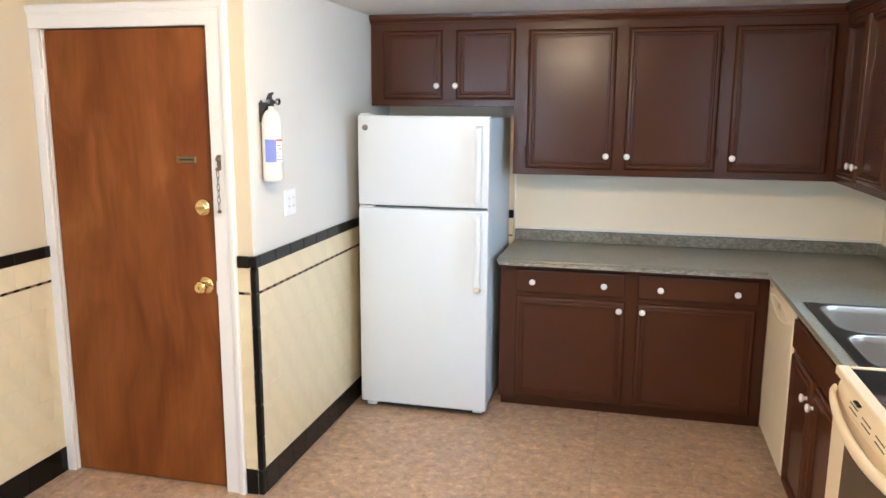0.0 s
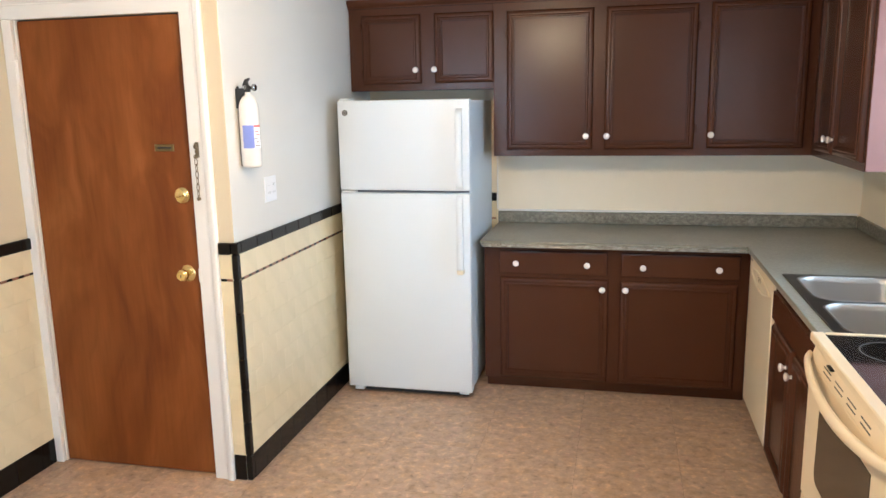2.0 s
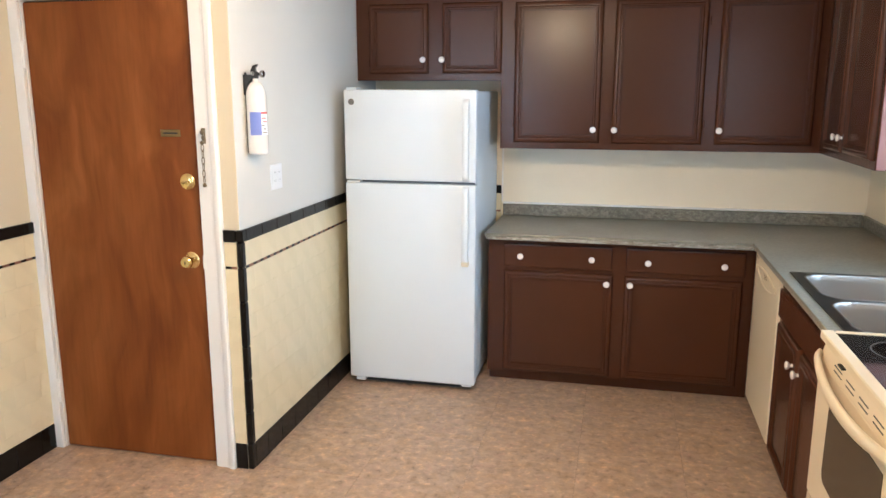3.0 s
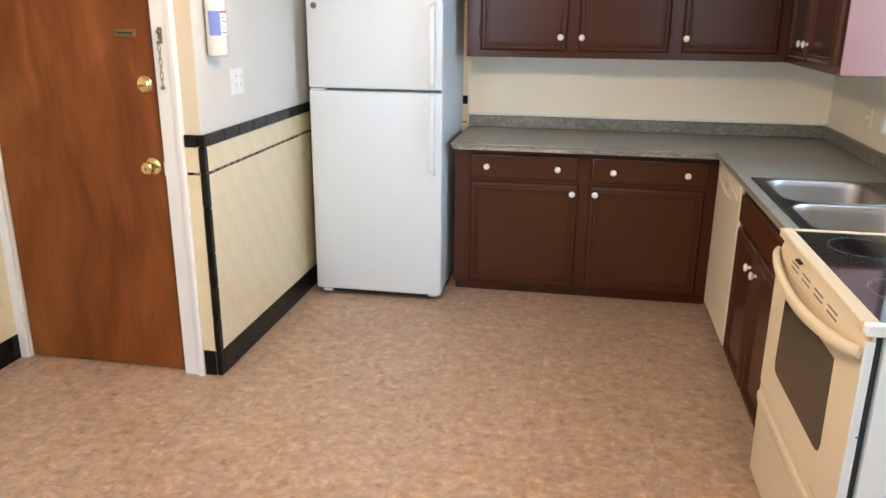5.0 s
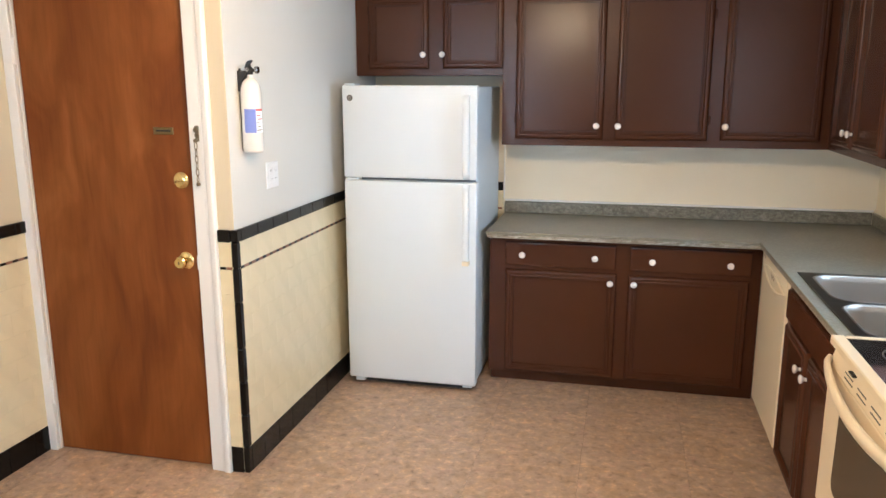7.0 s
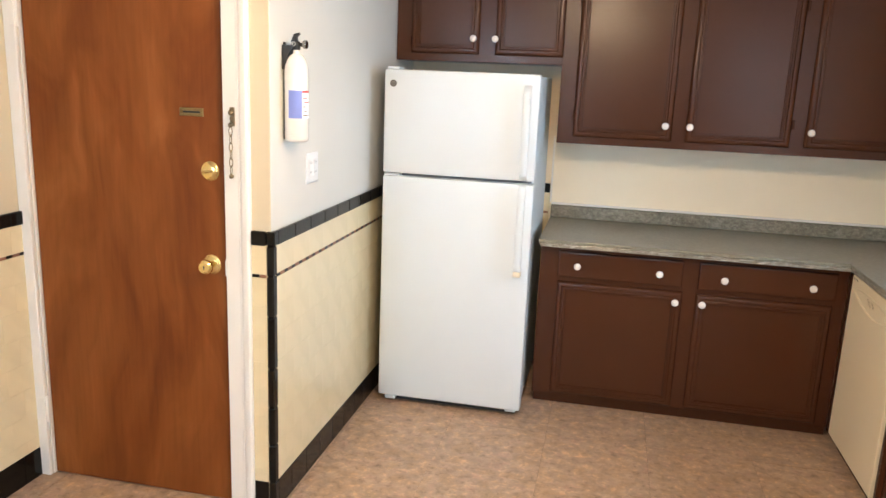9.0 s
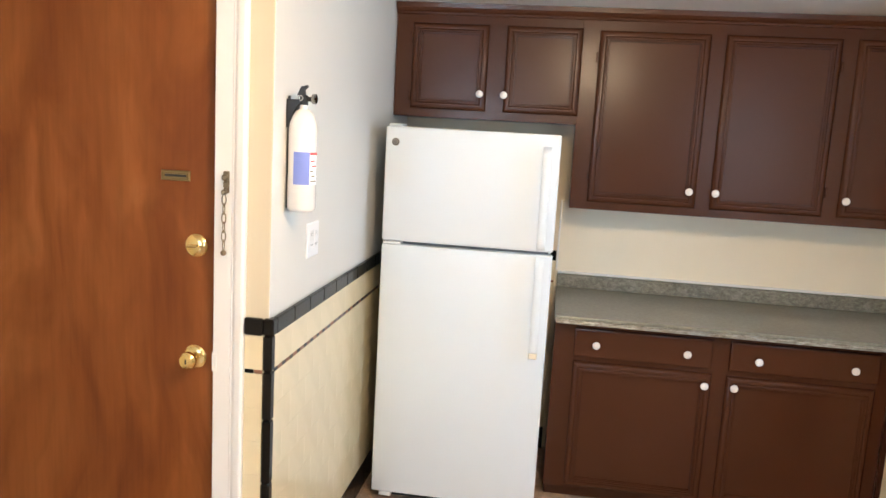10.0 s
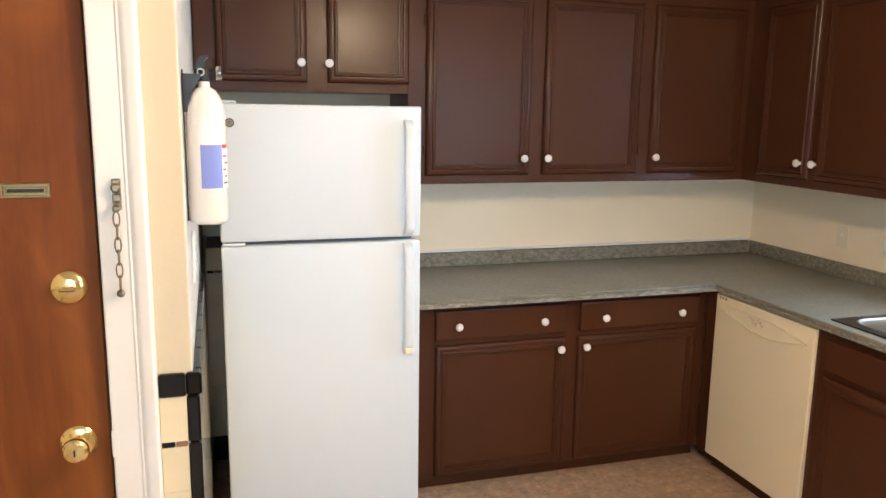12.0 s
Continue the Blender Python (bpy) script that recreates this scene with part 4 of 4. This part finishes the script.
for y in (GY0 + 0.05, GY1 - 0.05):
    for x in (2.28, 2.85):
        part("foot", lathe([(0.018, 0), (0.018, 0.012), (0.008, 0.014), (0.008, 0.031)], (x, y, 0), (0, 0, 1), 14), BLACK, rg)

rg.location.x += 0.007

# ---- fire extinguisher on the wall ----
ex = thing("fire_extinguisher", (0.052, 0.122, 1.43), "small white fire extinguisher with blue label in black bracket", "fire extinguisher")
EY, EXX = 0.118, 0.0475
cyl = part("cylinder", lathe([(0.034, 0), (0.0405, 0.004), (0.0430, 0.012), (0.0430, 0.243), (0.041, 0.263), (0.034, 0.284), (0.024, 0.299), (0.013, 0.306), (0.012, 0.318), (0, 0.318)], (EXX, EY, 1.414), (0, 0, 1), 40), CYL, ex, smooth=50)


def wrap(a0, a1, z0, z1, r=0.0434):
    bm = bmesh.new()
    n = 14
    lo, hi = [], []
    for k in range(n + 1):
        a = radians(a0 + (a1 - a0) * k / n)
        lo.append(bm.verts.new((EXX + r * math.cos(a), EY + r * math.sin(a), z0)))
        hi.append(bm.verts.new((EXX + r * math.cos(a), EY + r * math.sin(a), z1)))
    for k in range(n):
        bm.faces.new([lo[k], lo[k + 1], hi[k + 1], hi[k]])
    return bm


part("label_sticker", wrap(-108, -42, 1.497, 1.594), LABEL_BLUE, cyl, "blue printed label", smooth=60)
part("label_sticker", wrap(-41, 6, 1.497, 1.586), PLASTIC, cyl, "white text label", smooth=60)
part("label_band", wrap(-41, 6, 1.586, 1.594), LABEL_RED, cyl, "red band", smooth=60)
for i in range(5):
    part("label_print", wrap(-38 + 6 * (i % 2), -4 - 9 * (i % 3), 1.506 + 0.015 * i, 1.510 + 0.015 * i, 0.0437), DARK_METAL if i < 3 else LABEL_RED, cyl, "row of print", smooth=60)
part("bracket_plate", box(0.0006, 0.0035, EY - 0.008, EY + 0.008, 1.420, 1.758, 0.001), BLACK, ex, "black bracket strip")
part("bracket_arm", prism([(0.0005, 1.665), (0.0005, 1.748), (0.040, 1.748), (0.040, 1.738), (0.022, 1.712), (0.012, 1.665)], "y", EY - 0.020, EY + 0.012), BLACK, ex, "black tapered bracket arm")
part("bracket_foot", box(0.0045, 0.024, EY - 0.010, EY + 0.010, 1.421, 1.458, 0.001), BLACK, ex)
part("valve", lathe([(0.011, 0), (0.013, 0.008), (0.013, 0.03), (0.009, 0.034), (0, 0.034)], (EXX, EY, 1.728), (0, 0, 1), 16), BLACK, ex, smooth=40)
part("valve_lever", prism([(EXX - 0.020, 1.760), (EXX + 0.004, 1.760), (EXX + 0.002, 1.776), (EXX + 0.012, 1.786), (EXX + 0.010, 1.791), (EXX - 0.008, 1.786)], "y", EY - 0.007, EY + 0.007), BLACK, ex, "black squeeze lever")
part("gauge_neck", lathe([(0.007, 0), (0.007, 0.016), (0, 0.016)], (EXX + 0.010, EY, 1.750), (1, 0, 0), 12), BLACK, ex)
part("gauge", lathe([(0.014, 0), (0.0155, 0.003), (0.0155, 0.011), (0.012, 0.013), (0, 0.013)], (EXX + 0.026, EY, 1.751), (1, 0, 0), 20), CHROME, ex, "round clear gauge", smooth=30)
part("pull_pin", lathe([(0.0085, 0), (0.0085, 0.0025), (0.0055, 0.0025), (0.0055, 0)], (EXX - 0.006, EY - 0.0145, 1.752), (0, -1, 0), 16), STEEL, ex, "metal ring of the pin")


# ---- outlets and switches ----
def plate(name, mapper, u, v, w, h, label, category, mat):
    root = thing(name, mapper(u, v, 0), label, category)
    part("cover_plate", rings_panel(u - w / 2, u + w / 2, v - h / 2, v + h / 2, [(0, 0.003), (0.003, 0.0055), (0.008, 0.006)], mapper), mat, root)
    return root


def east(x):
    return lambda u, v, h: (x + h, u, v)


o1 = plate("wall_outlet", east(0.0), 0.372, 1.290, 0.118, 0.118, "white square outlet plate on the wall above the tile", "outlet", PLASTIC)
for du in (-0.023, 0.023):
    r_ = part("receptacle", rings_panel(0.372 + du - 0.017, 0.372 + du + 0.017, 1.256, 1.324, [(0, 0.0015), (0.002, 0.0022)], east(0.006)), PLASTIC, o1)
    for dz in (-0.019, 0.019):
        for dd in (-0.006, 0.006):
            part("socket_slot", box(0.0083, 0.0086, 0.372 + du + dd - 0.001, 0.372 + du + dd + 0.001, 1.288 + dz, 1.297 + dz), BLACK, r_)
o2 = plate("light_switch", west(XR), 1.232, 1.105, 0.072, 0.116, "ivory light switch plate on the ivory wall over the backsplash", "switch", IVORY)
part("toggle", box(XR - 0.017, XR - 0.006, 1.227, 1.237, 1.100, 1.118, 0.002), PLASTIC, o2)
o3 = plate("wall_outlet", west(XR), 0.925, 1.105, 0.118, 0.116, "ivory outlet plate with plug-in adapter near the window", "outlet", IVORY)
part("adapter", rings_panel(0.930, 0.975, 1.070, 1.140, [(0, 0.018), (0.006, 0.026), (0.010, 0.027)], west(XR - 0.006)), PLASTIC, o3, "white plug-in adapter", )

# ---- ceiling light ----
cl = thing("ceiling_light", (1.02, -0.92, ZC), "round flush ceiling light with a lit opal glass bowl", "ceiling light")
part("canopy", lathe([(0.155, 0), (0.155, -0.02), (0.148, -0.026), (0, -0.026)], (1.02, -0.92, ZC - 0.0005), (0, 0, 1), 40), BRASS, cl, smooth=30)
ob = part("shade", lathe([(0.146, -0.026), (0.143, -0.05), (0.125, -0.085), (0.09, -0.112), (0.045, -0.127), (0, -0.131)], (1.02, -0.92, ZC), (0, 0, 1), 40), OPAL, cl, "lit opal glass bowl", smooth=60)
ob.visible_shadow = False

# ---- wall tile ----
def slab_piece(name, size, m, bev=0.002):
    """One shared mesh for alike pieces, centred on its own middle."""
    bm = box(-size[0] / 2, size[0] / 2, -size[1] / 2, size[1] / 2, -size[2] / 2, size[2] / 2, bev)
    me = bpy.data.meshes.new(name)
    bm.to_mesh(me)
    bm.free()
    me.materials.append(m)
    return me


SHARED = {}


def piece(name, place, size, m, parent, bev=0.0010):
    key = (name, tuple(round(s, 4) for s in size), m.name, bev)
    if key not in SHARED:
        SHARED[key] = slab_piece(name, size, m, bev)
    ob = new(name, SHARED[key])
    ob.location = place
    ob.parent = parent
    return ob


GAP = 0.0004
ROWS_Z = [(0.942, 1.048), (0.822, 0.9285), (0.714, 0.822), (0.606, 0.714), (0.498, 0.606), (0.390, 0.498), (0.282, 0.390), (0.174, 0.282), (0.122, 0.174)]


def wainscot(name, a0, a1, put, side, top=1.101):
    """Tile up to a black cap along one wall: put(a, out, z) gives places, side tells which axis it runs along."""
    shift = top - 1.101
    p, q = Vector(put(a0, 0.0, 0.0)), Vector(put(a1, 0.0065, 0.0))
    root = wall(name, box(min(p.x, q.x), max(p.x, q.x), min(p.y, q.y), max(p.y, q.y), -0.002, top - 0.004), GROUT)

    def lay(nm, b0, b1, z0, z1, m, depth=0.009, gap=GAP, bev=0.0003):
        w, h = b1 - b0 - gap, z1 - z0 - gap
        if w < 0.006 or h < 0.003:
            return
        size = (depth, w, h) if side == "y" else (w, depth, h)
        piece(nm, put((b0 + b1) / 2, depth / 2 + 0.0002, (z0 + z1) / 2), size, m, root, bev)

    def course(nm, z0, z1, width, start, m, **kw):
        b = a0 - start
        while b < a1:
            lay(nm, max(b, a0), min(b + width, a1), z0, z1, m, **kw)
            b += width

    for i, (z0, z1) in enumerate(ROWS_Z):
        course("cream_tile", z0 + shift, z1 + shift, 0.1525, 0.076 * (i % 2), CREAM_TILE)
    course("black_cap_tile", 1.048 + shift, 1.101 + shift, 0.1525, 0, BLACK_TILE, depth=0.017, gap=0.0009, bev=0.0035)
    course("black_base_tile", 0.0, 0.122, 0.1525, 0.03, BLACK_TILE, depth=0.011, gap=0.0009, bev=0.002)
    b, k = a0, 0
    while b < a1 - 0.006:
        lay("liner_tile", b, min(b + 0.030 + 0.008 * (k % 2), a1), 0.9285 + shift, 0.942 + shift, (BLACK_TILE, RUST_TILE)[k % 2], depth=0.0095, gap=0.002, bev=0.001)
        b += 0.030 + 0.008 * (k % 2)
        k += 1
    return root


wainscot("wall_tile_refrigerator_side", 0.022, YB - 0.012, lambda a, o, z: (o, a, z), "y")
wainscot("wall_tile_entry_side", -1.60, -0.002, lambda a, o, z: (XL + o, a, z), "y")
wainscot("wall_tile_entry_strip", -0.0735, -0.0165, lambda a, o, z: (a, -o, z), "x")
wainscot("wall_tile_north", 0.012, 0.832, lambda a, o, z: (a, YB - o, z), "x", 1.093)
# black bullnose tiles up the outside corner
corner = wall("trim_corner_backing", box(0.0, 0.006, 0.0, 0.021, 0.0, 1.09), GROUT)
zs = [0.0, 0.122, 0.275, 0.428, 0.580, 0.783, 0.936, 1.048, 1.101]
for z0, z1 in zip(zs, zs[1:]):
    top_row = z0 >= 1.04
    piece("black_bullnose_tile", (-0.0020 if not top_row else 0.0005, 0.0055, (z0 + z1) / 2), (0.0280 if not top_row else 0.0340, 0.0330 if not top_row else 0.0400, z1 - z0 - 0.0010), BLACK_TILE, corner, 0.005)

# ---- floor squares ----
fl = wall("floor_underlay", box(XL, XR, YF, YB, -0.0038, -0.0024), SEAM)
TX, TY = 0.471, 0.471
xs = sorted({XL, XR, *(0.020 + TX * k for k in range(-3, 8) if XL < 0.020 + TX * k < XR)})
ys = sorted({YF, YB, *(0.037 + TY * k for k in range(-12, 6) if YF < 0.037 + TY * k < YB)})
for xa, xb in zip(xs, xs[1:]):
    for ya, yb in zip(ys, ys[1:]):
        ob = piece("floor_tile", ((xa + xb) / 2, (ya + yb) / 2, -0.0012), (xb - xa - 0.0016, yb - ya - 0.0016, 0.0022), VINYL, fl, 0.0003)
